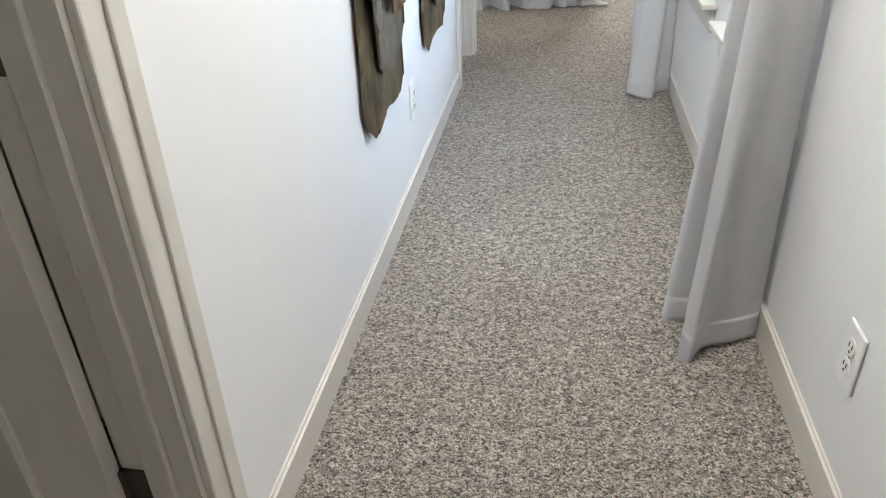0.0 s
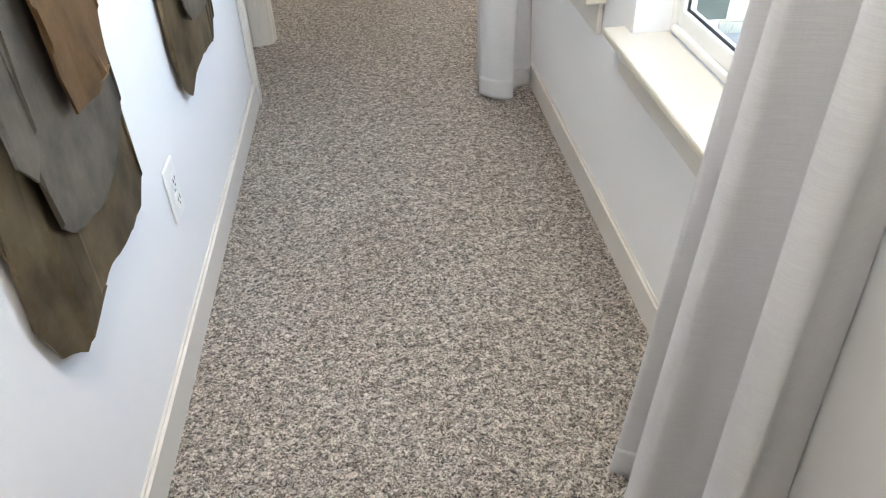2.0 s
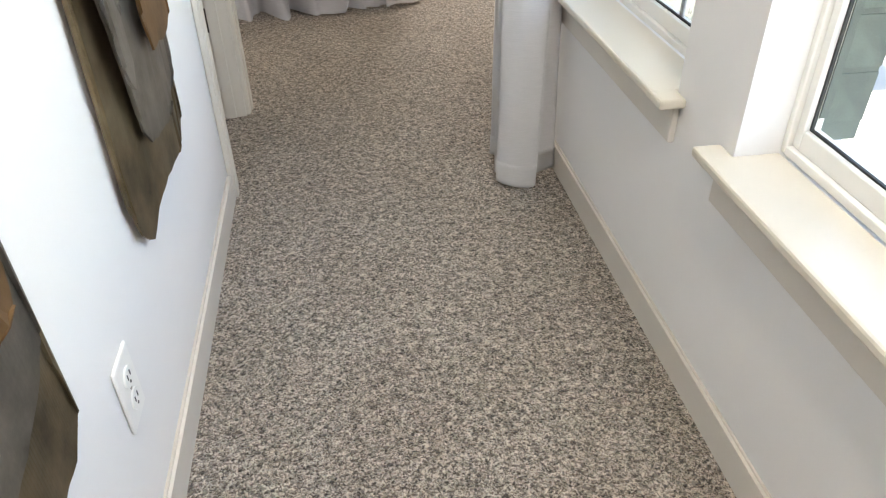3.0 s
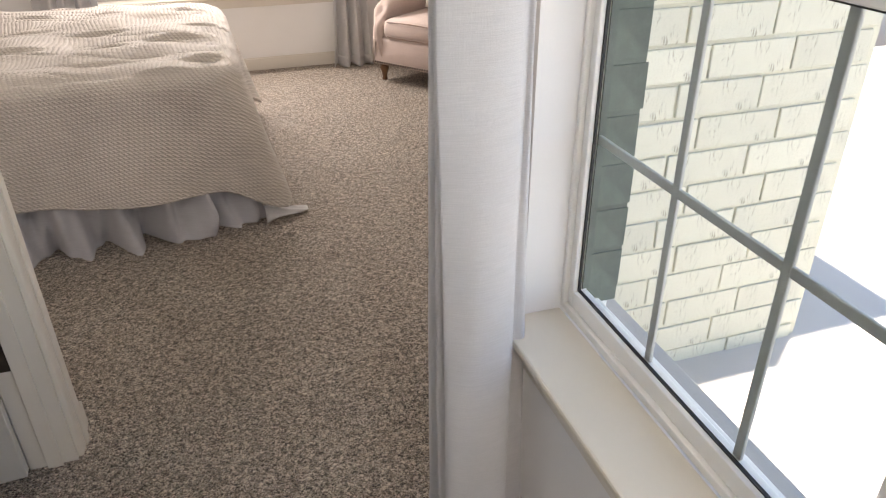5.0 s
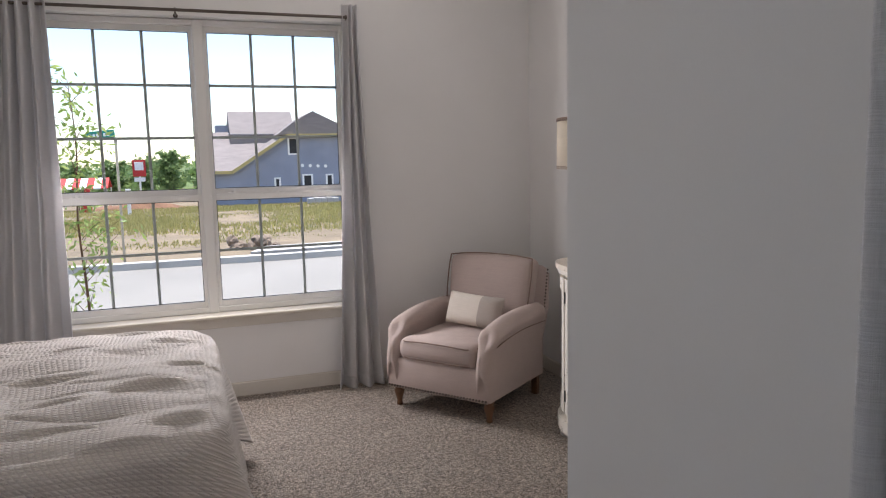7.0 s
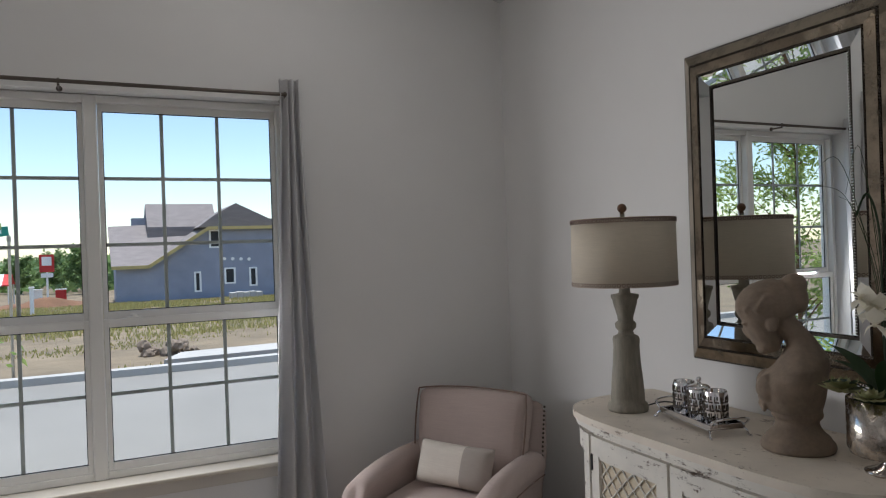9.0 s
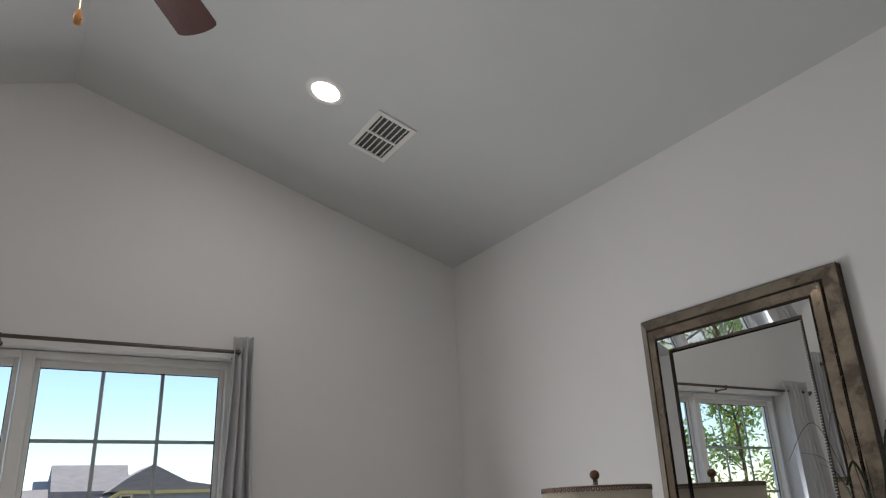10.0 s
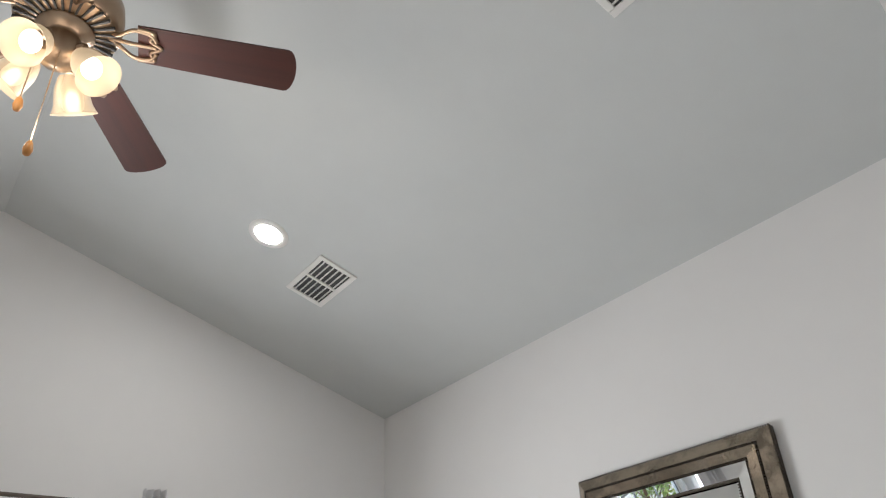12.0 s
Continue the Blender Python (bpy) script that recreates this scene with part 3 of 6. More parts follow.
for i, (a, c) in enumerate(HALL_WINDOWS):
    win = thing(f"window_{i + 1}", "white vinyl double-hung window with grilles and sill", "window",
                Matrix.Translation((0.668, c, 0)) @ Matrix.Rotation(radians(-90), 4, 'Z'), "hall windows", "structure")
    low = 0.592 + 0.020 * i
    sash_unit(win, 0, c - a, low + 0.001, 0.350, 0.037, 0.058)
    sill_board(win, 0, c - a, 0.668 - EX, low, 0.05, 0.060, 0.112)
    # outer jamb and bead strips, their colour darkened for the shade there
    part("outer_jamb", boxed(0.0185, 0.0235, 0.046, 0.127, 0.62, 1.38), "shadegrey", win, "outer jamb coloured dark for shade")
    part("glazing_bead", boxed(0.0372, 0.040, 0.0305, 0.046, 0.675, 1.37), "shadegrey", win, "added bead strip coloured dark for shade")
    part("outer_jamb", boxed(0.0185, 0.0235, 0.082, 0.127, 1.385, 2.48), "shadegrey", win, "outer jamb coloured dark for shade")
    part("reveal_joint", boxed(-0.004, -0.0005, -0.004, 0.02, 0.62, 2.53), "shadegrey", win, "dark grey strip along the window frame")
win = thing("window_3", "white vinyl twin double-hung window with grilles", "window", Matrix.Translation((0, 8.555, 0)), kind="structure")
sash_unit(win, -0.779, 0.938, 0.557, 0.332)
sash_unit(win, 0.159, 0.938, 0.557, 0.332)
part("window_frame", boxed(0.132, 0.186, -0.006, 0.07, 0.557, 2.435, 0.003), "vinyl", win, "white vinyl centre mullion")
sill_board(win, -0.80, 1.12, 8.555 - NY, 0.556, 0.03)

# ---------------- outside: ground, street, terraces ----------------
def land_z(x, y):
    if y < 17.3:
        return -0.46
    return -0.42 - (y - 17.3) * 0.028 if y < 75 else -2.03 - (y - 75) * 0.004


def land_point(u, v):
    x = math.copysign(abs(2 * u - 1) ** 2.2, 2 * u - 1) * 900
    y = -60 + 1500 * v ** 2.6
    return Vector((x, y, land_z(x, y) - 0.02 + (noise.noise(Vector((x * 0.12, y * 0.12, 0))) * 0.12 if y > 19 else 0)))


b = sheet(bmesh.new(), land_point, 120, 160)
structure("ground", b, "dirt", "dry bare soil lot with patchy grass", "ground", True)
b = bmesh.new()
prism(b, [(-0.7, 8.9), (60, 8.9), (60, 21.5), (2.0, 17.85), (-60, 17.6), (-60, 13.8), (-2.4, 13.6)], -0.9, -0.36, 'z')
structure("road", b, "road", "pale concrete residential street", "road")
b = prism(bmesh.new(), [(-60, 8.71), (-0.71, 8.71), (-0.71, 8.9), (-2.41, 13.6), (-60, 13.79)], -0.9, -0.30, 'z')
structure("planting_bed", b, "dirt", "bare soil planting bed beside the window", "ground")
b = bmesh.new()
prism(b, [(-60, 17.6), (2.0, 17.85), (60, 21.5), (60, 21.8), (2.0, 18.12), (-60, 17.85)], -0.9, -0.24, 'z')
structure("kerb", b, "concrete", "pale concrete kerb along the street", "kerb")
b = bmesh.new()
prism(b, [(1.2, 19.3), (60, 23.0), (60, 24.4), (1.6, 20.3)], -0.8, -0.33, 'z')
structure("pavement", b, "concrete", "pale concrete pavement across the street", "pavement")
b = boxed(0.79, 40, -14, 4.36, -0.6, -0.02)
block(b, 1.845, 40, 4.36, 5.02, -0.6, -0.02)
block(b, 2.50, 40, 5.02, 7.5, -0.6, -0.02)
structure("terrace", b, "concrete", "sunlit pale concrete drive beside the hall", "pavement")
b = bmesh.new()
block(b, 0.791, 1.80, 4.36, 4.419, -0.02, 3.45)
block(b, 1.801, 1.845, 4.36, 5.02, -0.02, 3.45)
structure("wall_brick_core", b, "mortar", "painted mortar behind the bricks", "wall")
# added strip whose dark colour stands in for shade at the brick's end
structure("wall_joint", boxed(0.791, 0.905, 4.335, 4.359, -0.02, 2.85), "shadegrey", "strip coloured dark for the shade between window and brick", "wall")
structure("wall_ledge", boxed(0.791, 0.90, 1.2, 4.33, -0.02, 0.50, 0.006), "concrete", "grey masonry ledge below the hall windows", "wall")
# unseen roof; its overhang is sized to shade the brick and drive edge
b = boxed(-2.6, 1.28, -2.2, 4.355, 2.86, 3.0)
structure("roof_hall", b, "trim", "unseen plain roof over the hall, added to shade the brick", "roof")


# ---------------- hall: plates ----------------
def outlet(name, m, label, rocker=False):
    """A wall plate; local x across, z up, y out of the wall."""
    o = thing(name, label, "outlet", m)
    b = boxed(-0.036, 0.036, 0.0, 0.006, -0.059, 0.059, 0.0035)
    part("cover_plate", b, "plastic", o)
    for z in ((-0.019, 0.019) if not rocker else (-0.021, 0.021)):
        b = bmesh.new()
        lathe(b, [(0.0165, 0.0), (0.0165, 0.0025), (0.0155, 0.0032)], 24, Matrix.Translation((0, 0.0055, z)) @ Matrix.Rotation(radians(-90), 4, 'X'))
        r = part("receptacle", b, "plastic", o)
        b = bmesh.new()
        for x in (-0.006, 0.006):
            block(b, x - 0.0013, x + 0.0013, 0.0085, 0.0094, z - 0.001, z + 0.008)
        lathe(b, [(0.0026, 0.0), (0.0026, 0.0006)], 10, Matrix.Translation((0, 0.0087, z - 0.008)) @ Matrix.Rotation(radians(-90), 4, 'X'))
        part("slot", b, "slot", r)
    b = bmesh.new()
    lathe(b, [(0.0032, 0), (0.0030, 0.001)], 12, Matrix.Translation((0, 0.006, 0)) @ Matrix.Rotation(radians(-90), 4, 'X'))
    part("screw", b, "steel", o)


outlet("wall_outlet", Matrix.Translation((EX - 0.0005, 1.315, 0.330)) @ Matrix.Rotation(radians(90), 4, 'Z') @ Matrix.Scale(1.14, 4), "white duplex outlet on the hall wall", )
outlet("wall_outlet", Matrix.Translation((WX + 0.0005, 2.645, 0.358)) @ Matrix.Rotation(radians(-90), 4, 'Z') @ Matrix.Scale(1.18, 4), "white duplex outlet beneath the metal artwork", True)


# ---------------- hall: layered metal wall art ----------------
def ragged(outline, seed, amount=0.006, step=0.02):
    """An outline with uneven torn edges."""
    pts = []
    n = len(outline)
    for i in range(n):
        a, c = Vector(outline[i]), Vector(outline[(i + 1) % n])
        k = max(2, int((c - a).length / step))
        d = (c - a).normalized()
        for j in range(k):
            p = a.lerp(c, j / k)
            w = noise.noise(Vector((p.x * 30, p.y * 30, seed * 7.3))) * amount + noise.noise(Vector((p.x * 8, p.y * 8, seed * 3.1))) * amount * 1.6
            pts.append((p.x - d.y * w, p.y + d.x * w))
    return pts


def art_sheet(outline, x, seed, curl):
    """A bent metal sheet in the plane of the wall, at distance x from it."""
    pts = ragged(outline, seed)
    b = bmesh.new()
    cy = sum(p[0] for p in pts) / len(pts)
    vs = [b.verts.new((x, p[0], p[1])) for p in pts]
    f = b.faces.new(vs)
    bmesh.ops.triangulate(b, faces=[f])
    bmesh.ops.subdivide_edges(b, edges=b.edges, cuts=2, use_grid_fill=True)
    for v in b.verts:
        u = (v.co.y - cy) / 0.28
        v.co.x += curl * u * u + 0.006 * noise.noise(Vector((v.co.y * 9, v.co.z * 6, seed)))
    r = bmesh.ops.solidify(b, geom=b.faces[:], thickness=0.004)
    return b


def wall_art(y, label, flip):
    o = thing("metal_wall_art", label, "wall art", Matrix.Translation((WX, y, 0)), "metal wall art pair")
    s = -1 if flip else 1
    big = [(-0.25, 1.75), (-0.255, 1.2), (-0.25, 0.88), (-0.255, 0.70), (-0.26, 0.58), (-0.235, 0.50), (-0.185, 0.46),
           (-0.12, 0.49), (-0.02, 0.50), (0.10, 0.485), (0.20, 0.475), (0.25, 0.51), (0.235, 0.62), (0.245, 0.75), (0.24, 0.90), (0.25, 1.3), (0.24, 1.75)]
    part("back_panel", art_sheet([(p[0], p[1]) for p in big], 0.028, 1 + flip, -0.015), "olive", o, "olive-brown oxidised back panel")
    mid = [(-0.20, 1.7), (-0.19, 1.0), (-0.14, 0.66), (-0.11, 0.625), (0.02, 0.60), (0.17, 0.655), (0.205, 0.68), (0.18, 0.95), (0.21, 1.7)]
    part("middle_panel", art_sheet(mid, 0.044, 3 + flip, -0.012), "iron", o, "grey iron middle panel")
    top = [(-0.06, 1.65), (-0.07, 1.1), (-0.05, 0.84), (-0.025, 0.77), (0.06, 0.765), (0.15, 0.78), (0.17, 0.86), (0.15, 1.0), (0.17, 1.65)]
    part("front_panel", art_sheet(top, 0.066, 5 + flip, -0.02), "rust", o, "rust-brown front panel")
    lip = [(-0.235, 1.72), (-0.24, 1.1), (-0.22, 0.80), (-0.19, 0.76), (-0.16, 0.80), (-0.15, 1.1), (-0.16, 1.72)]
    part("side_panel", art_sheet(lip, 0.060, 7 + flip, -0.05), "iron", o, "narrow curled grey panel")
    for z in (0.75, 1.45):
        for yy in (-0.12, 0.08):
            part("bracket", boxed(0.0, 0.028, yy, yy + 0.04, z, z + 0.04), "bronze", o)


wall_art(2.20, "layered torn-edge metal wall art, rust and grey", 0)
wall_art(3.12, "layered torn-edge metal wall art, mostly grey", 1)


# ---------------- curtains ----------------
def curtain(name, low, high, z0, z1, label, group, full=1.2, hem=0.075):
    """A hanging panel between a low and a high plan line."""
    o = thing(name, label, "curtain", group=group)

    def at(u, z):
        k = (z - z0) / (z1 - z0)
        e = min(1.0, (z - z0) / full) ** 0.9
        a, c = spline(low, u), spline(high, u)
        p = a.lerp(c, e)
        w = 0.004 * math.sin(u * 23 + z * 3.1) * (1 - 0.5 * k) + 0.003 * noise.noise(Vector((u * 9, z * 4, len(name))))
        return Vector((p.x + w, p.y + w * 0.7, z + 0.010 * math.sin(u * 17) * (1 - min(1, k * 12))))
    nz = 36
    b = sheet(bmesh.new(), lambda u, v: at(u, z0 + 0.004 + (z1 - z0 - 0.004) * v), 110, nz)
    thicken(part("panel", b, "drape", o, smooth=True), 0.003)
    b = sheet(bmesh.new(), lambda u, v: at(u, z0 + hem * v * 1.02), 110, 5)
    thicken(part("hem", b, "hem", o, "double-stitched hem", True), 0.0050)
    return o


def waves(x0, x1, y, amp, n, along='x', lean=0.0):
    pts = []
    for i in range(2 * n + 1):
        u = i / (2 * n)
        s = y + amp * (1 if i % 2 else -1) * (0.75 + 0.25 * math.sin(i * 2.3))
        p = x0 + (x1 - x0) * u + 0.006 * math.sin(i * 4.1)
        pts.append((p, s, 0) if along == 'x' else (s, p, 0))
    return pts


curtain("curtain", [(0.555, 1.80, 0), (0.48, 1.755, 0), (0.41, 1.735, 0), (0.362, 1.668, 0), (0.350, 1.725, 0), (0.480, 1.800, 0), (0.400, 1.850, 0), (0.322, 1.865, 0), (0.36, 1.95, 0), (0.46, 1.97, 0), (0.35, 2.03, 0), (0.46, 2.06, 0)],
        [(0.545, 1.86, 0), (0.515, 1.83, 0), (0.47, 1.80, 0), (0.42, 1.765, 0), (0.405, 1.80, 0), (0.515, 1.85, 0), (0.43, 1.885, 0), (0.398, 1.905, 0), (0.42, 1.95, 0), (0.51, 1.96, 0), (0.42, 1.99, 0), (0.46, 2.02, 0)],
        0.006, 2.56, "pale grey linen curtain hanging at the hall window", "hall curtains")
curtain("curtain", [(0.556, 3.900, 0), (0.552, 3.855, 0), (0.490, 3.840, 0), (0.462, 3.762, 0), (0.385, 3.760, 0), (0.352, 3.810, 0), (0.430, 3.842, 0), (0.360, 3.885, 0), (0.440, 3.925, 0), (0.362, 3.995, 0), (0.420, 4.030, 0)],
        [(0.556, 3.935, 0), (0.536, 3.888, 0), (0.522, 3.890, 0), (0.500, 3.858, 0), (0.430, 3.838, 0), (0.352, 3.852, 0), (0.374, 3.866, 0), (0.349, 3.873, 0), (0.374, 3.884, 0), (0.352, 3.896, 0), (0.390, 3.906, 0)],
        0.006, 2.56, "pale grey linen curtain hanging beside the bedroom opening", "hall curtains")
curtain("curtain", waves(0.925, 1.225, 8.33, 0.060, 3) + [(1.25, 8.44, 0)], waves(1.045, 1.140, 8.365, 0.036, 3) + [(1.165, 8.44, 0)], 0.006, 2.53, "grey linen curtain with deep folds beside the armchair", "bedroom curtains", 2.3)
curtain("curtain", waves(-1.12, -0.66, 8.33, 0.060, 4), waves(-0.92, -0.655, 8.36, 0.045, 4), 0.006, 2.53, "grey linen curtain hanging behind the bed", "bedroom curtains", 2.3)


def curtain_rod(a, c, label, wall):
    """A rod with rings at its ends; a and c are its ends, wall the way to the wall."""
    o = thing("curtain_rod", label, "curtain rod", group="curtain rods")
    a, c, w = Vector(a), Vector(c), Vector(wall)
    part("rod", tube(bmesh.new(), [a, c], 0.0095, 12), "bronze", o)
    for p in (a, a.lerp(c, 0.5), c):
        b = tube(bmesh.new(), [p + Vector((0, 0, -0.016)), p + Vector((0, 0, -0.016)) + w], 0.006)
        lathe(b, [(0.0135, -0.004), (0.0135, 0.004)], 16, Matrix.Translation(p) @ (c - a).to_track_quat('Z', 'Y').to_matrix().to_4x4())
        lathe(b, [(0.014, 0.0), (0.014, 0.005)], 16, Matrix.Translation(p + w * 0.95 + Vector((0, 0, -0.016))) @ w.to_track_quat('Z', 'Y').to_matrix().to_4x4())
        part("bracket", b, "bronze", o, smooth=False)
    for p in (a, c):
        part("finial", ball(bmesh.new(), p, 0.014), "bronze", o, smooth=True)


curtain_rod((-1.00, 8.36, 2.452), (1.075, 8.36, 2.452), "brushed metal curtain rod over the bedroom window", (0, 0.098, 0))
curtain_rod((0.445, 1.72, 2.50), (0.445, 4.22, 2.50), "brushed metal curtain rod over the hall windows", (0.13, 0, 0))


# ---------------- bed ----------------
def make_bed():
    o = thing("bed", "bed with a quilted beige comforter and sheer white skirt", "bed")
    x0, x1, y0, y1, top = -2.00, 0.12, 5.77, 7.45, 0.715
    cx, cy, hx, hy = (x0 + x1) / 2, (y0 + y1) / 2, (x1 - x0) / 2, (y1 - y0) / 2

    def rim(t, grow, n=7.0):
        c, s = math.cos(t), math.sin(t)
        k = (abs(c) ** n + abs(s) ** n) ** (-1 / n)
        return Vector((cx + c * k * (hx + grow), cy + s * k * (hy + grow), 0))

    r_ = random.Random(11)
    CREASES = [(-1.6 + 0.38 * i + r_.uniform(-0.08, 0.08), 5.95 + 0.36 * j + r_.uniform(-0.07, 0.07), r_.uniform(0.08, 0.15)) for i in range(5) for j in range(4)]

    def comforter(u, v):
        t = 2 * math.pi * u
        if v < 0.45:
            k = (v / 0.45)
            p = Vector((cx, cy, 0)).lerp(rim(t, -0.05), k)
            z = top + 0.02 * (1 - k ** 6)
            q = math.sin(p.x * 9.5) * math.sin(p.y * 9.5)
            z += 0.012 * q + 0.024 * noise.noise(Vector((p.x * 3.2, p.y * 5.5, 1))) - 0.02 * max(0, abs(noise.noise(Vector((p.x * 2.0, p.y * 7.0, 4)))) ** 0.5 * -1 + 0.32) * 1.5
            for ax, ay, ln in CREASES:
                z -= 0.020 * math.exp(-((p.x - ax) / ln) ** 2 - ((p.y - ay - 0.15 * (p.x - ax)) / 0.018) ** 2) - 0.009 * math.exp(-((p.x - ax) / ln) ** 2 - ((p.y - ay - 0.045) / 0.03) ** 2)
            return Vector((p.x, p.y, z))
        k = (v - 0.45) / 0.55
        corner = math.exp(-((t % (2 * math.pi) - 5.606) / 0.11) ** 2) + math.exp(-((t % (2 * math.pi) - 0.677) / 0.11) ** 2)
        turn = min(1, k / 0.18)
        drop = 0.0 if k < 0.18 else (k - 0.18) / 0.82
        grow = -0.05 + 0.06 * math.sin(turn * math.pi / 2) + drop * (0.05 + 0.15 * corner) + 0.022 * drop * math.sin(t * 11 + 1) + 0.02 * drop * noise.noise(Vector((t * 5, k * 2, 2)))
        p = rim(t, grow, 7.0 - 2.2 * drop)
        z = top - 0.05 * (1 - math.cos(turn * math.pi / 2)) - drop * (0.43 + 0.16 * corner + 0.02 * math.sin(t * 5)) + 0.012 * noise.noise(Vector((t * 9, k * 5, 3)))
        return Vector((p.x, p.y, z))
    b = sheet(bmesh.new(), comforter, 320, 130, True)
    thicken(part("comforter", b, "quilt", o, "beige waffle-quilted comforter with piped edge", True), 0.012)
    b = tube(bmesh.new(), [comforter(i / 220, 1.0) for i in range(220)], 0.008, 6)
    part("piped_edge", b, "quilt", o)

    def skirt(u, v):
        t = 2 * math.pi * u
        f = 0.014 * math.sin(t * 46 + 3 * math.sin(t * 7)) + 0.010 * math.sin(t * 97) + 0.055 * noise.noise(Vector((t * 12, v * 1.5, 8)))
        p = rim(t, -0.03 + (0.05 + f * 1.6) * v + f * 0.5)
        return Vector((p.x, p.y, 0.36 * (1 - v) + 0.006))
    b = sheet(bmesh.new(), skirt, 520, 10, True)
    part("bed_skirt", b, "skirt", o, "sheer gathered white bed skirt", True)

    def tail(u, v):
        x = 0.14 + 0.20 * u
        y = 5.84 + 0.09 * (v - 0.5) * (1.2 - 0.6 * u) + 0.05 * u
        return Vector((x, y, 0.010 + 0.05 * (1 - u) * math.sin(math.pi * v) + 0.015 * abs(math.sin(v * 9 + u * 4)) * (1 - 0.6 * u)))
    thicken(part("skirt_tail", sheet(bmesh.new(), tail, 14, 12), "hem", o, "loose white end of the bed skirt", True), 0.003)
    part("mattress", boxed(x0 + 0.03, x1 - 0.06, y0 + 0.06, y1 - 0.06, 0.36, 0.68, 0.05), "skirt", o)
    part("bed_base", boxed(x0 + 0.03, x1 - 0.24, y0 + 0.24, y1 - 0.24, 0.10, 0.36, 0.02), "walnut", o)
    for x in (x0 + 0.10, x1 - 0.30):
        for y in (y0 + 0.30, y1 - 0.30):
            part("leg", boxed(x - 0.03, x + 0.03, y - 0.03, y + 0.03, 0, 0.10, 0.004), "walnut", o)
    hb = prism(bmesh.new(), [(y0 - 0.03, 0.05), (y1 + 0.03, 0.05), (y1 + 0.03, 1.15), (cy + 0.5, 1.32), (cy, 1.36), (cy - 0.5, 1.32), (y0 - 0.03, 1.15)], LX + 0.02, LX + 0.11, 'x')
    bmesh.ops.bevel(hb, geom=hb.edges[:], offset=0.015, segments=2, affect='EDGES')
    part("headboard", hb, "linen", o)


make_bed()


# ---------------- armchair ----------------
def make_armchair(m):
    """Front towards -y."""
    o = thing("armchair", "beige linen armchair with rolled arms and nailhead trim", "armchair", m)
    b = boxed(-0.364, 0.364, -0.388, 0.34, 0.125, 0.325, 0.022)
    part("seat_frame", b, "linen", o, smooth=True)
    b = boxed(-0.272, 0.272, -0.395, 0.26, 0.315, 0.450, 0.045)
    for v in b.verts:
        if v.co.z > 0.40:
            v.co.z += 0.022 * max(0, 1 - (v.co.x / 0.27) ** 2)
    seat = part("seat_cushion", b, "linen", o, smooth=True)
    loop = []
    for i in range(81):
        t = 2 * math.pi * i / 80
        c, s = math.cos(t), math.sin(t)
        k = (abs(c) ** 9 + abs(s) ** 9) ** (-1 / 9)
        loop.append((c * k * 0.262, -0.07 + s * k * 0.327, 0))
    for z in (0.335, 0.432):
        part("piping", tube(bmesh.new(), [(p[0], p[1], z + 0.012 * (1 - (p[0] / 0.27) ** 2 if z > 0.4 else 0)) for p in loop], 0.0045, 6), "piping", seat, "dark contrast piping")
    # back: leaning cushion and shell
    lean = Matrix.Translation((0, 0.26, 0.385)) @ Matrix.Rotation(radians(-13), 4, 'X')
    b = boxed(-0.302, 0.302, -0.09, 0.06, 0.0, 0.50, 0.05)
    bmesh.ops.subdivide_edges(b, edges=b.edges, cuts=3, use_grid_fill=True)
    for v in b.verts:
        kx, kz = v.co.x / 0.302, (v.co.z - 0.25) / 0.25
        if v.co.y < -0.03:
            v.co.y -= 0.035 * max(0, 1 - kx * kx) * max(0, 1 - kz * kz)
        v.co.x *= 1 + 0.05 * kz
        if v.co.z > 0.40:
            v.co.z += 0.018 * (1 - kx * kx)
    bc = part("back_cushion", b, "linen", o, smooth=True)
    bc.matrix_basis = lean
    edge = [(-0.288, -0.075, 0.02), (-0.309, -0.08, 0.25), (-0.309, -0.078, 0.46), (-0.272, -0.078, 0.498), (0, -0.08, 0.515), (0.272, -0.078, 0.498), (0.309, -0.078, 0.46), (0.309, -0.08, 0.25), (0.288, -0.075, 0.02)]
    part("piping", tube(bmesh.new(), [spline(edge, i / 60) for i in range(61)], 0.0045, 6), "piping", bc, "dark contrast piping")
    b = prism(bmesh.new(), [(-0.335, -0.24), (0.335, -0.24), (0.358, 0.2), (0.348, 0.44), (0.28, 0.475), (0, 0.485), (-0.28, 0.475), (-0.348, 0.44), (-0.358, 0.2)], 0.055, 0.13, 'y')
    bmesh.ops.bevel(b, geom=b.edges[:], offset=0.02, segments=2, affect='EDGES')
    sh = part("back_shell", b, "linen", o, smooth=True)
    sh.matrix_basis = lean
    # arms: soft rolled pads whose fronts sweep down into the seat rail
    for s in (-1, 1):
        def arm(u, v):
            high = 0.582 + 0.014 * math.sin(v * math.pi * 0.9) - 0.035 * (1 - v) ** 4
            w = 0.060
            prof = [(-w * 0.70, 0.135), (-w * 0.70, 0.30), (-w * 0.72, 0.44), (-w * 0.95, high - 0.055), (-w * 0.72, high - 0.010), (0.05 * w, high + 0.010), (w * 0.85, high - 0.010), (w * 1.18, high - 0.055), (w * 0.98, high - 0.105), (w * 0.80, 0.40), (w * 0.78, 0.135)]
            p = spline([(a, c, 0) for a, c in prof], u)
            up = max(0.0, (p.y - 0.14) / 0.45)
            sweep = 0.105 * up ** 2.2 - 0.02 * math.sin(math.pi * up)
            y = -0.372 + 0.70 * v + sweep * (1 - v) ** 2
            return Vector((s * (0.318 + p.x), y, p.y))
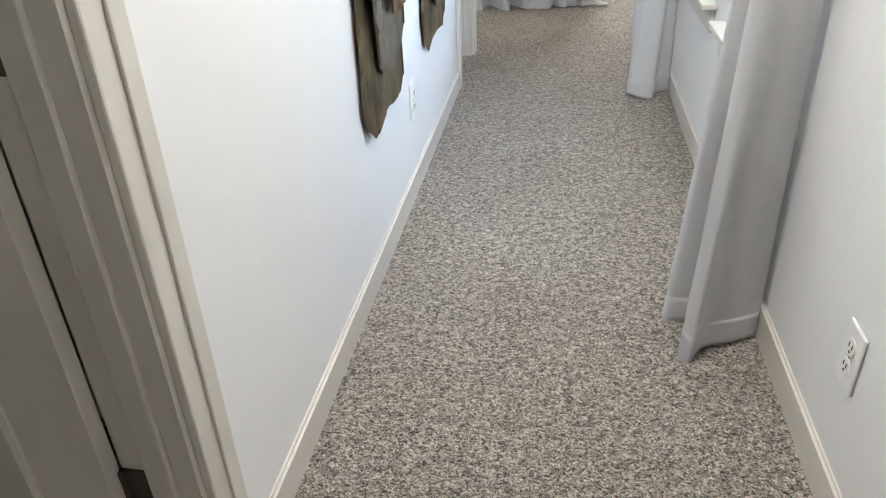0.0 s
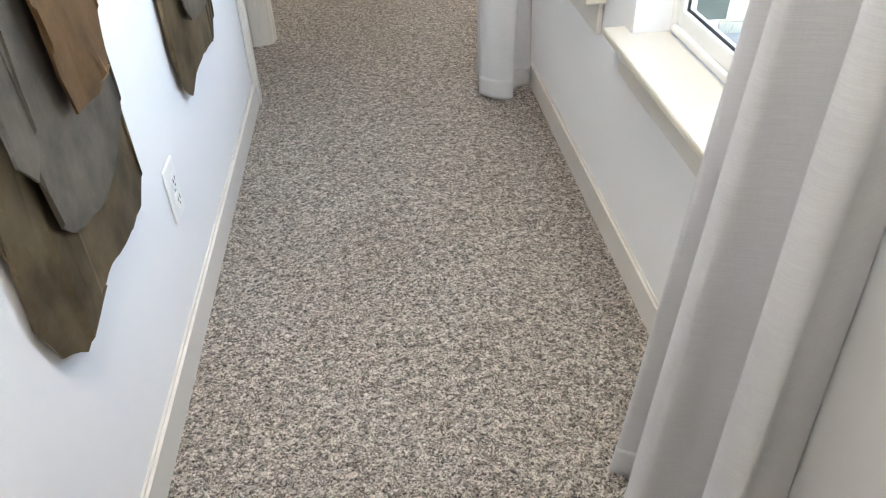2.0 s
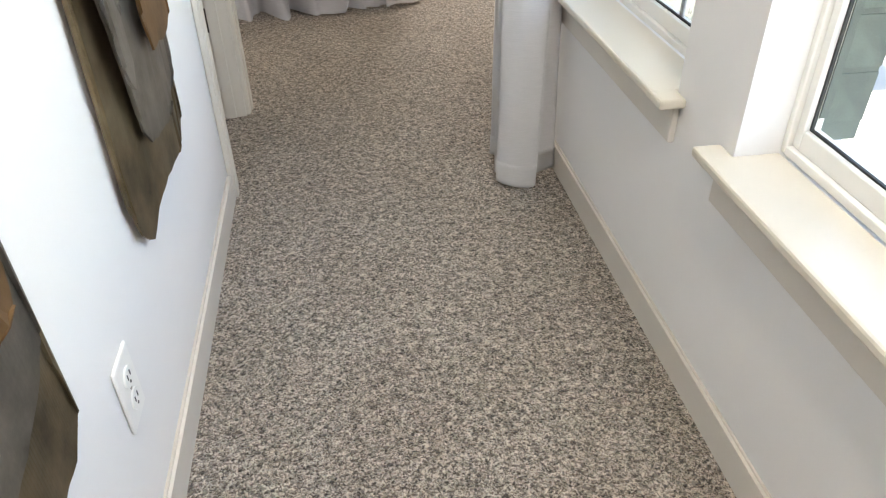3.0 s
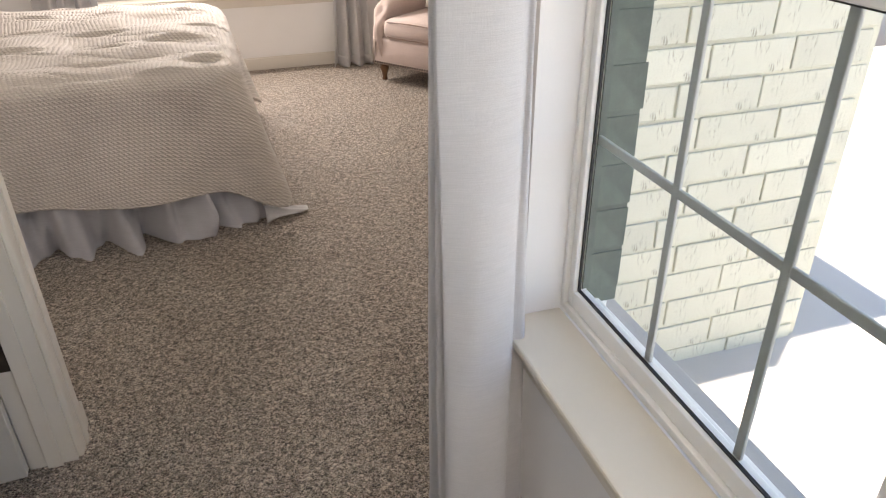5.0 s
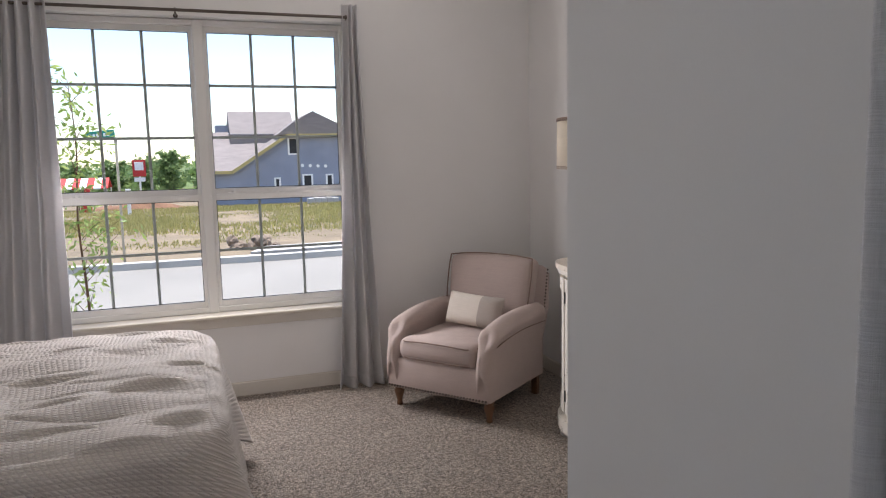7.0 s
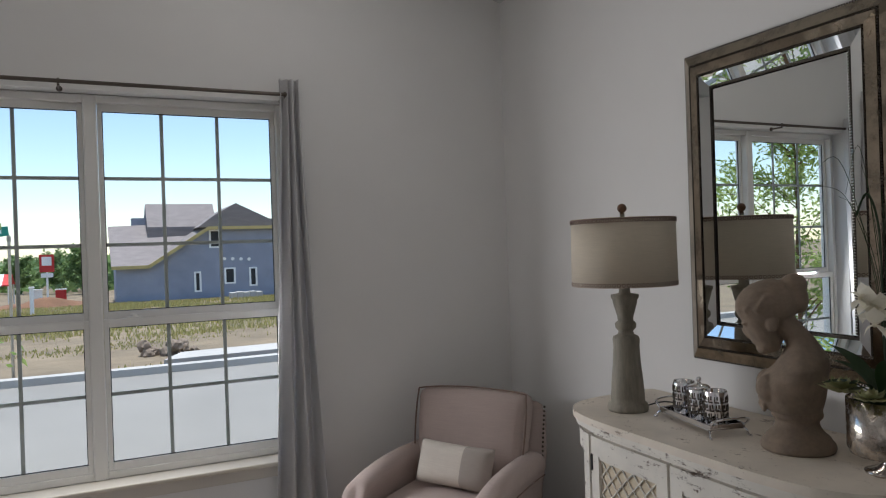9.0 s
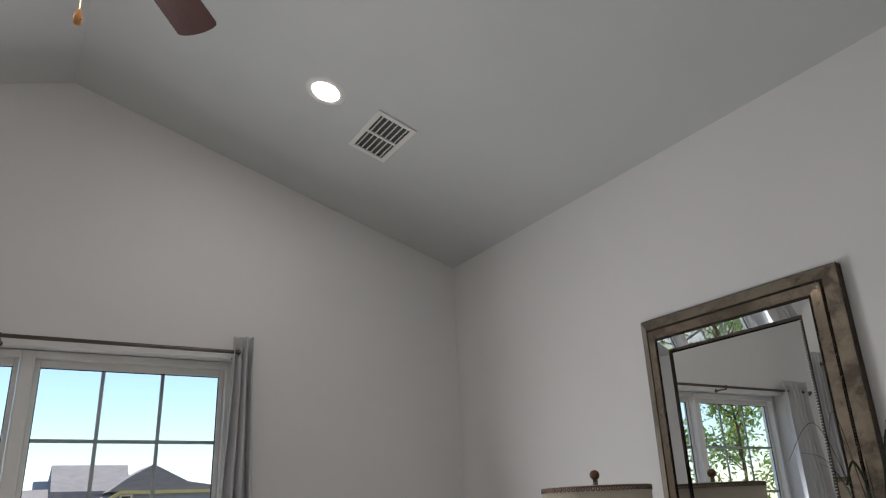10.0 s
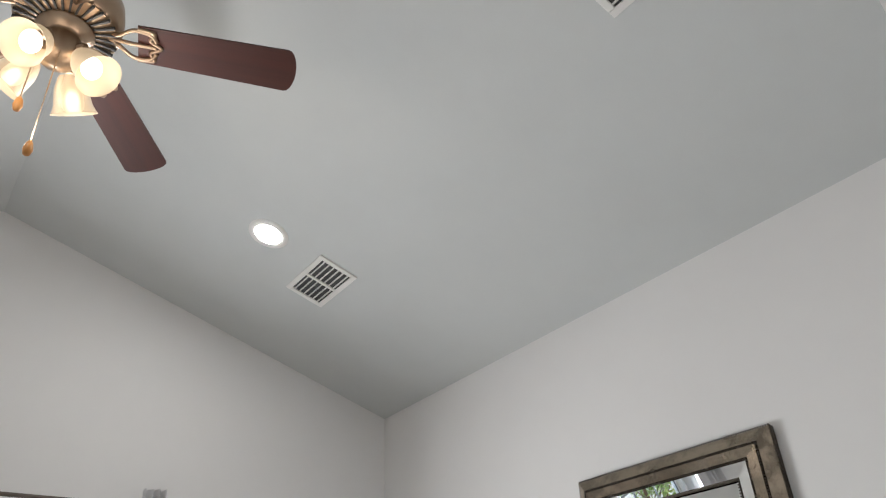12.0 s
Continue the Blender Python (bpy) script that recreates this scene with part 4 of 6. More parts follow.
        b = sheet(bmesh.new(), arm, 48, 20)
        rim_ = [arm(i / 48, 0.0) for i in range(49)]
        mid_ = sum(rim_, Vector()) / 49
        last = [b.verts.new(p) for p in rim_]
        for k, push in ((0.82, 0.014), (0.55, 0.024), (0.2, 0.028)):
            ring = [b.verts.new(Vector((mid_.x + (p.x - mid_.x) * k, p.y - push, mid_.z + (p.z - mid_.z) * (0.35 + 0.65 * k)))) for p in rim_]
            for i in range(48):
                b.faces.new((last[i], last[i + 1], ring[i + 1], ring[i]))
            last = ring
        b.faces.new(last)
        b.faces.new([b.verts.new(arm(i / 48, 1.0)) for i in range(49)])
        bmesh.ops.remove_doubles(b, verts=b.verts, dist=0.0004)
        part("arm", b, "linen", o, smooth=True)
        line = [arm(0.80, v / 20) + Vector((s * 0.003, 0, 0)) for v in range(1, 21)]
        part("piping", tube(bmesh.new(), line, 0.003, 6), "piping", o, "dark contrast piping")
    b = bmesh.new()
    for i in range(34):
        ball(b, (-0.345 + 0.69 * i / 33, -0.390, 0.146), 0.0075, u=8, v=5)
    for s in (-1, 1):
        for i in range(34):
            ball(b, (s * 0.356, -0.35 + 0.68 * i / 33, 0.142), 0.0075, u=8, v=5)
    part("nailhead_trim", b, "bronze", o, "row of dark nailheads", True)["kind"] = "stuff"
    b = bmesh.new()
    for s in (-1, 1):
        for i in range(22):
            ball(b, (s * 0.357, 0.062, -0.02 + 0.46 * i / 21), 0.0065, u=8, v=5)
    nb = part("nailhead_trim", b, "bronze", o, "row of dark nailheads", True)
    nb["kind"] = "stuff"
    nb.matrix_basis = lean
    prof = [(0.018, 0.0), (0.021, 0.010), (0.016, 0.022), (0.020, 0.045), (0.030, 0.075), (0.033, 0.095), (0.022, 0.105), (0.030, 0.113), (0.030, 0.135)]
    for x in (-0.325, 0.325):
        part("leg", lathe(bmesh.new(), prof, 20, Matrix.Translation((x, -0.315, 0))), "walnut", o, "turned walnut leg", True)
        b = boxed(x - 0.02, x + 0.02, 0.27, 0.31, 0.0, 0.135, 0.004)
        part("leg", b, "walnut", o, "square walnut back leg")
    return o


CHAIR = Matrix.Translation((1.672, 7.818, 0)) @ Matrix.Rotation(math.atan2(-0.605, -0.795) + math.pi / 2, 4, 'Z')
make_armchair(CHAIR)


def make_pillow(m):
    o = thing("lumbar_pillow", "small cream lumbar pillow with a ribbed band, on the armchair", "pillow", m)

    def puff(sign, x0, x1):
        def f(u, v):
            x, z = x0 + (x1 - x0) * u, -0.105 + 0.21 * v
            kx, kz = x / 0.20, z / 0.105
            h = 0.055 * max(0, 1 - kx ** 4) ** 0.6 * max(0, 1 - kz ** 4) ** 0.6
            pinch = 1 - 0.05 * (1 - kx * kx) * kz * kz
            return Vector((x * (1 - 0.04 * (1 - kz * kz) * 0), sign * h, z * pinch))
        return f
    for nm, a, c, mt, lb in (("cover", -0.20, 0.055, "pillow", ""), ("band", 0.055, 0.20, "pillow2", "ribbed darker band")):
        b = bmesh.new()
        sheet(b, puff(-1, a, c), 20, 20)
        sheet(b, puff(1, a, c), 20, 20)
        bmesh.ops.remove_doubles(b, verts=b.verts, dist=0.0005)
        part(nm, b, mt, o, lb, True)


make_pillow(CHAIR @ Matrix.Translation((0.02, 0.045, 0.568)) @ Matrix.Rotation(radians(-20), 4, 'X') @ Matrix.Rotation(radians(3), 4, 'Y'))


# ---------------- sideboard ----------------
SB_Y, SB_L, SB_D, SB_Z = 6.500, 0.682, 0.566, 0.968


def bow(u, grow=0.0):
    """The bowed front in plan, u from -1 (near end) to 1 (far end)."""
    t = (u + 1) / 2 * math.pi
    c, s = math.cos(t), math.sin(t)
    n = 4.8
    k = (abs(c) ** n + abs(s) ** n) ** (-1 / n)
    return Vector((RX - 0.004 - s * k * (SB_D + grow), SB_Y - c * k * (SB_L + grow), 0))


BOW = [bow(-1 + 2 * i / 400) for i in range(401)]
LEN = [0.0]
for i in range(400):
    LEN.append(LEN[-1] + (BOW[i + 1] - BOW[i]).length)


def along(s, grow=0.0):
    """A place on the front at a share s of its length, set out by grow."""
    d = s * LEN[-1]
    i = max(0, min(399, next((k for k in range(400) if LEN[k + 1] >= d), 399)))
    f = (d - LEN[i]) / max(1e-9, LEN[i + 1] - LEN[i])
    p = BOW[i].lerp(BOW[i + 1], f)
    tan = (BOW[i + 1] - BOW[i]).normalized()
    return p + Vector((-tan.y, tan.x, 0)) * grow


def band(s0, s1, z0, z1, g0, g1, n=14):
    """A slab that follows the bowed front."""
    b = bmesh.new()
    rows = []
    for i in range(n + 1):
        s = s0 + (s1 - s0) * i / n
        a, c = along(s, g0), along(s, g1)
        rows.append([b.verts.new((a.x, a.y, z0)), b.verts.new((c.x, c.y, z0)), b.verts.new((c.x, c.y, z1)), b.verts.new((a.x, a.y, z1))])
    for p, q in zip(rows, rows[1:]):
        for j in range(4):
            b.faces.new((p[j], p[(j + 1) % 4], q[(j + 1) % 4], q[j]))
    b.faces.new(rows[0][::-1])
    b.faces.new(rows[-1])
    return b


def slab(grow, z0, z1, bevel=0.0):
    b = bmesh.new()
    pts = [bow(-1 + 2 * i / 90, grow) for i in range(91)]
    pts = [(min(p.x, RX - 0.004), p.y) for p in pts]
    prism(b, pts, z0, z1, 'z')
    if bevel:
        es = [e for e in b.edges if abs(e.verts[0].co.z - e.verts[1].co.z) < 1e-5]
        bmesh.ops.bevel(b, geom=es, offset=bevel, segments=3, affect='EDGES')
    return b


def make_sideboard():
    o = thing("sideboard", "bow-fronted sideboard in distressed cream paint", "sideboard")
    part("top", slab(0.020, SB_Z - 0.028, SB_Z, 0.008), "oldtop", o, "worn cream wooden top")
    part("moulding", slab(0.010, SB_Z - 0.052, SB_Z - 0.028, 0.008), "oldpaint", o)
    part("body", slab(-0.022, 0.10, SB_Z - 0.052), "oldpaint", o)
    part("plinth", slab(0.012, 0.06, 0.13, 0.01), "oldpaint", o)
    for s in (0.03, 0.26, 0.5, 0.74, 0.97):
        p = along(s, -0.03)
        part("foot", lathe(bmesh.new(), [(0.022, 0), (0.034, 0.02), (0.036, 0.045), (0.028, 0.062)], 18, Matrix.Translation((min(p.x, RX - 0.05), p.y, 0))), "oldpaint", o, smooth=True)
    doors = [(0.305, 0.497), (0.503, 0.695)]
    z0, z1, w = 0.16, SB_Z - 0.075, 0.030
    for s0, s1 in [(0.03, 0.165), (0.172, 0.297), (0.703, 0.828), (0.835, 0.97)] + doors:
        leaf = (s0, s1) in doors
        d = part("door" if leaf else "side_panel", band(s0, s1, z0, z0 + 0.075, -0.022, 0.0), "oldpaint", o)
        ws = 0.024 if leaf else 0.018
        part("rail", band(s0, s1, z1 - 0.07, z1, -0.022, 0.0), "oldpaint", d)
        for a in (s0, s1 - ws):
            part("stile", band(a, a + ws, z0 + 0.075, z1 - 0.07, -0.022, 0.0, 4), "oldpaint", d)
        part("inset", band(s0 + ws, s1 - ws, z0 + 0.075, z1 - 0.07, -0.0225, -0.014), "jute" if leaf else "oldpaint", d, "woven jute behind the lattice" if leaf else "")
        if leaf:
            for nm_, a0, a1, b0, b1 in (("bead", s0 + ws, s1 - ws, z0 + 0.075, z0 + 0.087), ("bead", s0 + ws, s1 - ws, z1 - 0.082, z1 - 0.07)):
                part(nm_, band(a0, a1, b0, b1, -0.014, -0.004), "oldpaint", d)
            b = bmesh.new()
            zz0, zz1 = z0 + 0.087, z1 - 0.082
            sa, sb = s0 + ws, s1 - ws
            wid = (sb - sa) * LEN[-1]
            hgt = zz1 - zz0
            step = 0.062
            k = -int(hgt / step) - 1
            while k * step < wid:
                for sg in (1, -1):
                    pts = []
                    for j in range(61):
                        h = hgt * j / 60
                        c = k * step + h if sg == 1 else wid - (k * step + h)
                        if 0 <= c <= wid:
                            p = along(sa + c / LEN[-1], -0.010)
                            pts.append((p.x, p.y, zz0 + h))
                    if len(pts) > 2:
                        tube(b, pts, 0.0030, 6)
                k += 1
            part("lattice", b, "oldpaint", d, "diamond wire lattice")
            first = s0 < 0.4
            hs = s0 + 0.003 if first else s1 - 0.003
            for z in (z0 + 0.10, z1 - 0.10):
                p = along(hs, 0.002)
                part("hinge", tube(bmesh.new(), [(p.x, p.y, z - 0.03), (p.x, p.y, z + 0.03)], 0.0055), "slot", d, "black iron hinge")
            p = along(s1 - 0.012 if first else s0 + 0.012, 0.010)
            part("knob", ball(bmesh.new(), (p.x, p.y, 0.50), 0.012), "bronze", d, smooth=True)


make_sideboard()


# ---------------- things on the sideboard ----------------
def make_lamp():
    o = thing("table_lamp", "grey-washed turned wood table lamp with a linen drum shade", "lamp", Matrix.Translation((2.061, 6.935, SB_Z)) @ Matrix.Scale(0.935, 4))
    prof = [(0.082, 0), (0.085, 0.012), (0.081, 0.030), (0.070, 0.040), (0.070, 0.060), (0.066, 0.12), (0.058, 0.20), (0.054, 0.27), (0.056, 0.30), (0.052, 0.313), (0.034, 0.322), (0.030, 0.335), (0.043, 0.350), (0.044, 0.368), (0.032, 0.380), (0.034, 0.40), (0.043, 0.43), (0.050, 0.455), (0.051, 0.468), (0.058, 0.476), (0.058, 0.490), (0.024, 0.496), (0.022, 0.520), (0.012, 0.524)]
    part("base", lathe(bmesh.new(), prof, 36), "lampwood", o, smooth=True)
    part("stem", tube(bmesh.new(), [(0, 0, 0.48), (0, 0, 0.83)], 0.010), "lampwood", o)
    b = bmesh.new()
    lathe(b, [(0.218, 0.530), (0.214, 0.812)], 64, cap=False)
    thicken(part("shade", b, "shade", o, "natural linen drum shade", True), 0.003)
    b = bmesh.new()
    for z, s in ((0.532, 1), (0.807, -1)):
        for i in range(72):
            t = 2 * math.pi * i / 72
            m = Matrix.Translation((0.2185 * math.cos(t), 0.2185 * math.sin(t), z + s * 0.008)) @ Matrix.Rotation(t, 4, 'Z') @ Matrix.Rotation(radians(90), 4, 'Y')
            lathe(b, [(0.0045, -0.0012), (0.0085, -0.0012), (0.0085, 0.0012), (0.0045, 0.0012)], 8, m, cap=False)
        lathe(b, [(0.2180, z - 0.003), (0.2196, z), (0.2180, z + 0.003)], 64, cap=False)
    part("lace_trim", b, "piping", o, "scalloped lace trim")["kind"] = "stuff"
    for i in range(3):
        t = 2 * math.pi * i / 3
        part("spider", tube(bmesh.new(), [(0, 0, 0.80), (0.214 * math.cos(t), 0.214 * math.sin(t), 0.806)], 0.002, 6), "bronze", o)
    part("finial", ball(ball(bmesh.new(), (0, 0, 0.855), 0.020), (0, 0, 0.832), (0.010, 0.010, 0.006)), "walnut", o, "dark turned finial", True)
    cord = [(0.07, -0.01, 0.006), (0.14, -0.07, 0.03), (0.22, -0.13, 0.012), (0.30, -0.17, 0.006), (0.385, -0.18, 0.004)]
    part("cord", tube(bmesh.new(), [spline(cord, i / 20) for i in range(21)], 0.003, 6), "slot", o, "black lamp cord")


make_lamp()


def make_tray():
    m = Matrix.Translation((2.105, 6.600, SB_Z)) @ Matrix.Rotation(radians(-12), 4, 'Z') @ Matrix.Scale(1.03, 4)
    o = thing("vanity_tray", "polished chrome tray on curled feet", "tray", m)
    b = boxed(-0.065, 0.065, -0.155, 0.155, 0.022, 0.027, 0.002)
    for x in (-0.065, 0.062):
        block(b, x, x + 0.003, -0.155, 0.155, 0.027, 0.042)
    for y in (-0.155, 0.152):
        block(b, -0.062, 0.062, y, y + 0.003, 0.027, 0.042)
    part("tray_body", b, "chrome", o)
    for s in (-1, 1):
        pts = [(-0.062, s * 0.156, 0.035), (-0.066, s * 0.175, 0.058), (-0.03, s * 0.185, 0.066), (0.03, s * 0.185, 0.066), (0.066, s * 0.175, 0.058), (0.062, s * 0.156, 0.035)]
        part("handle", tube(bmesh.new(), [spline(pts, i / 30) for i in range(31)], 0.004, 8), "chrome", o)
        for x in (-0.06, 0.06):
            pts = [(x, s * 0.145, 0.026), (x * 1.12, s * 0.160, 0.02), (x * 1.18, s * 0.165, 0.006), (x * 1.22, s * 0.178, 0.004)]
            part("foot", tube(bmesh.new(), [spline(pts, i / 14) for i in range(15)], 0.004, 8), "chrome", o)
    for y, lid, h in ((0.095, False, 0.115), (0.0, True, 0.105), (-0.095, False, 0.115)):
        c = thing("canister", "silver fretwork canister with a lid" if lid else "open silver fretwork canister", "canister", m @ Matrix.Translation((0, y, 0.0275)), "canisters on the tray")
        part("body", lathe(bmesh.new(), [(0.036, 0), (0.038, 0.003), (0.038, h - 0.004), (0.036, h), (0.033, h - 0.002), (0.033, 0.01)], 32), "chrome", c, smooth=True)
        b = bmesh.new()
        for i in range(12):
            for j in range(3):
                t = 2 * math.pi * (i + 0.25 * (j % 2)) / 12
                mm = Matrix.Rotation(t, 4, 'Z') @ Matrix.Translation((0.0382, 0, 0.018 + j * (h - 0.03) / 3 + 0.014))
                block(b, -0.0006, 0.0012, -0.0075, 0.0075, -0.011, -0.006, 0, mm)
                block(b, -0.0006, 0.0012, -0.0075, -0.0035, -0.006, 0.010, 0, mm)
                block(b, -0.0006, 0.0012, 0.0005, 0.0045, -0.001, 0.012, 0, mm)
        part("fretwork", b, "bead", c, "dark fretwork pattern")
        if lid:
            part("lid", lathe(bmesh.new(), [(0.039, h), (0.039, h + 0.005), (0.028, h + 0.012), (0.008, h + 0.016), (0.005, h + 0.022), (0.010, h + 0.028), (0.007, h + 0.036), (0.001, h + 0.039)], 32), "chrome", c, smooth=True)


make_tray()


def make_bust():
    """A weathered bust on a socle, one mesh; it faces -x."""
    b = bmesh.new()
    R = lambda a, ax: Matrix.Rotation(radians(a), 4, ax)
    lathe(b, [(0.122, 0.0), (0.126, 0.012), (0.122, 0.028), (0.112, 0.036), (0.108, 0.048), (0.090, 0.062), (0.076, 0.082), (0.071, 0.100), (0.076, 0.112), (0.086, 0.118), (0.086, 0.132), (0.078, 0.138), (0.078, 0.160)], 40)
    rings = [(-0.010, 0.092, 0.100, 0.140), (-0.016, 0.106, 0.116, 0.175), (-0.018, 0.116, 0.132, 0.215), (-0.002, 0.108, 0.146, 0.258), (0.018, 0.092, 0.146, 0.296), (0.030, 0.078, 0.118, 0.332), (0.030, 0.058, 0.072, 0.365), (0.014, 0.050, 0.054, 0.400), (-0.020, 0.050, 0.050, 0.440), (-0.055, 0.050, 0.050, 0.485)]
    loops = []
    for j in range(37):
        s_ = j / 36 * (len(rings) - 1)
        i = min(int(s_), len(rings) - 2)
        c, rx, ry, z = [p + (q - p) * (s_ - i) for p, q in zip(rings[i], rings[i + 1])]
        loops.append([])
        for i in range(48):
            t = 2 * math.pi * i / 48
            folds = 1 + (0.022 * math.sin(7 * t + z * 46) * min(1, (0.33 - z) * 12) if z < 0.33 else 0)
            loops[-1].append(b.verts.new((c + rx * folds * math.cos(t), ry * folds * math.sin(t), z)))
    for p, q in zip(loops, loops[1:]):
        for i in range(48):
            b.faces.new((p[i], p[(i + 1) % 48], q[(i + 1) % 48], q[i]))
    b.faces.new(loops[0][::-1])
    b.faces.new(loops[-1])
    for k in range(4):
        tube(b, [(0.06 - 0.02 * k, 0.135 - 0.012 * k, 0.300 - 0.012 * k), (-0.055, 0.105 - 0.02 * k, 0.262 - 0.022 * k), (-0.122, 0.035 - 0.01 * k, 0.222 - 0.022 * k), (-0.105, -0.07, 0.205 - 0.02 * k)], 0.012, 8, 0.6)
    for s in (-1, 1):
        ball(b, (-0.088, s * 0.060, 0.225), (0.046, 0.052, 0.050))
    body = set(b.verts)
    ball(b, (-0.095, 0, 0.535), (0.106, 0.084, 0.080), R(-12, 'Y'))
    ball(b, (-0.122, 0, 0.458), (0.052, 0.062, 0.096), R(-25, 'Y'))
    ball(b, (-0.118, 0, 0.385), (0.026, 0.030, 0.022))
    ball(b, (-0.163, 0, 0.432), (0.012, 0.012, 0.030), R(-40, 'Y'))
    ball(b, (-0.142, 0, 0.404), (0.012, 0.020, 0.008))
    for s in (-1, 1):
        ball(b, (-0.172, s * 0.026, 0.472), (0.012, 0.024, 0.008))
        ball(b, (-0.085, s * 0.064, 0.470), (0.020, 0.010, 0.026))
    for i in range(7):
        a = radians(-78 + 26 * i)
        tube(b, [(-0.12 - 0.075 * math.cos(a), 0.076 * math.sin(a), 0.515), (-0.09 - 0.055 * math.cos(a), 0.082 * math.sin(a), 0.555 + 0.02 * math.cos(a)), (-0.04, 0.05 * math.sin(a), 0.592)], 0.009, 8, 0.7)
    ball(b, (-0.014, 0, 0.590), (0.044, 0.044, 0.040), R(-30, 'Y'))
    ball(b, (0.000, 0, 0.545), (0.030, 0.048, 0.050))
    head = [v for v in b.verts if v not in body]
    bmesh.ops.transform(b, matrix=Matrix.Translation((-0.072, 0, 0.496)) @ R(-3, 'Y') @ Matrix.Scale(1.08, 4) @ Matrix.Translation((0.085, 0, -0.510)), verts=head)
    o = part("bust_sculpture", b, "stone", None, smooth=True)
    tagged(o, "weathered brown stone bust with lowered head on a socle", "statue")
    md = o.modifiers.new("blend", 'REMESH')
    md.mode, md.voxel_size, md.use_smooth_shade = 'VOXEL', 0.0045, True
    sm = o.modifiers.new("soften", 'SMOOTH')
    sm.factor, sm.iterations = 0.5, 8
    o.matrix_basis = Matrix.Translation((2.150, 6.235, SB_Z)) @ Matrix.Rotation(radians(-50), 4, 'Z') @ Matrix.Scale(0.875, 4)


make_bust()


def leaf_blade(b, base, tip, w, sag=0.0, cup=0.15, n=8):
    base, tip = Vector(base), Vector(tip)
    d = tip - base
    side = d.cross(Vector((0, 0, 1)))
    side = side.normalized() if side.length > 1e-5 else Vector((1, 0, 0))
    up = side.cross(d).normalized()
    rows = []
    for i in range(n + 1):
        u = i / n
        p = base + d * u + up * (sag * math.sin(u * math.pi))
        k = w * math.sin(min(1, u * 1.05 + 0.06) * math.pi) ** 0.8
        rows.append((b.verts.new(p - side * k + up * k * cup), b.verts.new(p), b.verts.new(p + side * k + up * k * cup)))
    for p, q in zip(rows, rows[1:]):
        b.faces.new((p[0], p[1], q[1], q[0]))
        b.faces.new((p[1], p[2], q[2], q[1]))


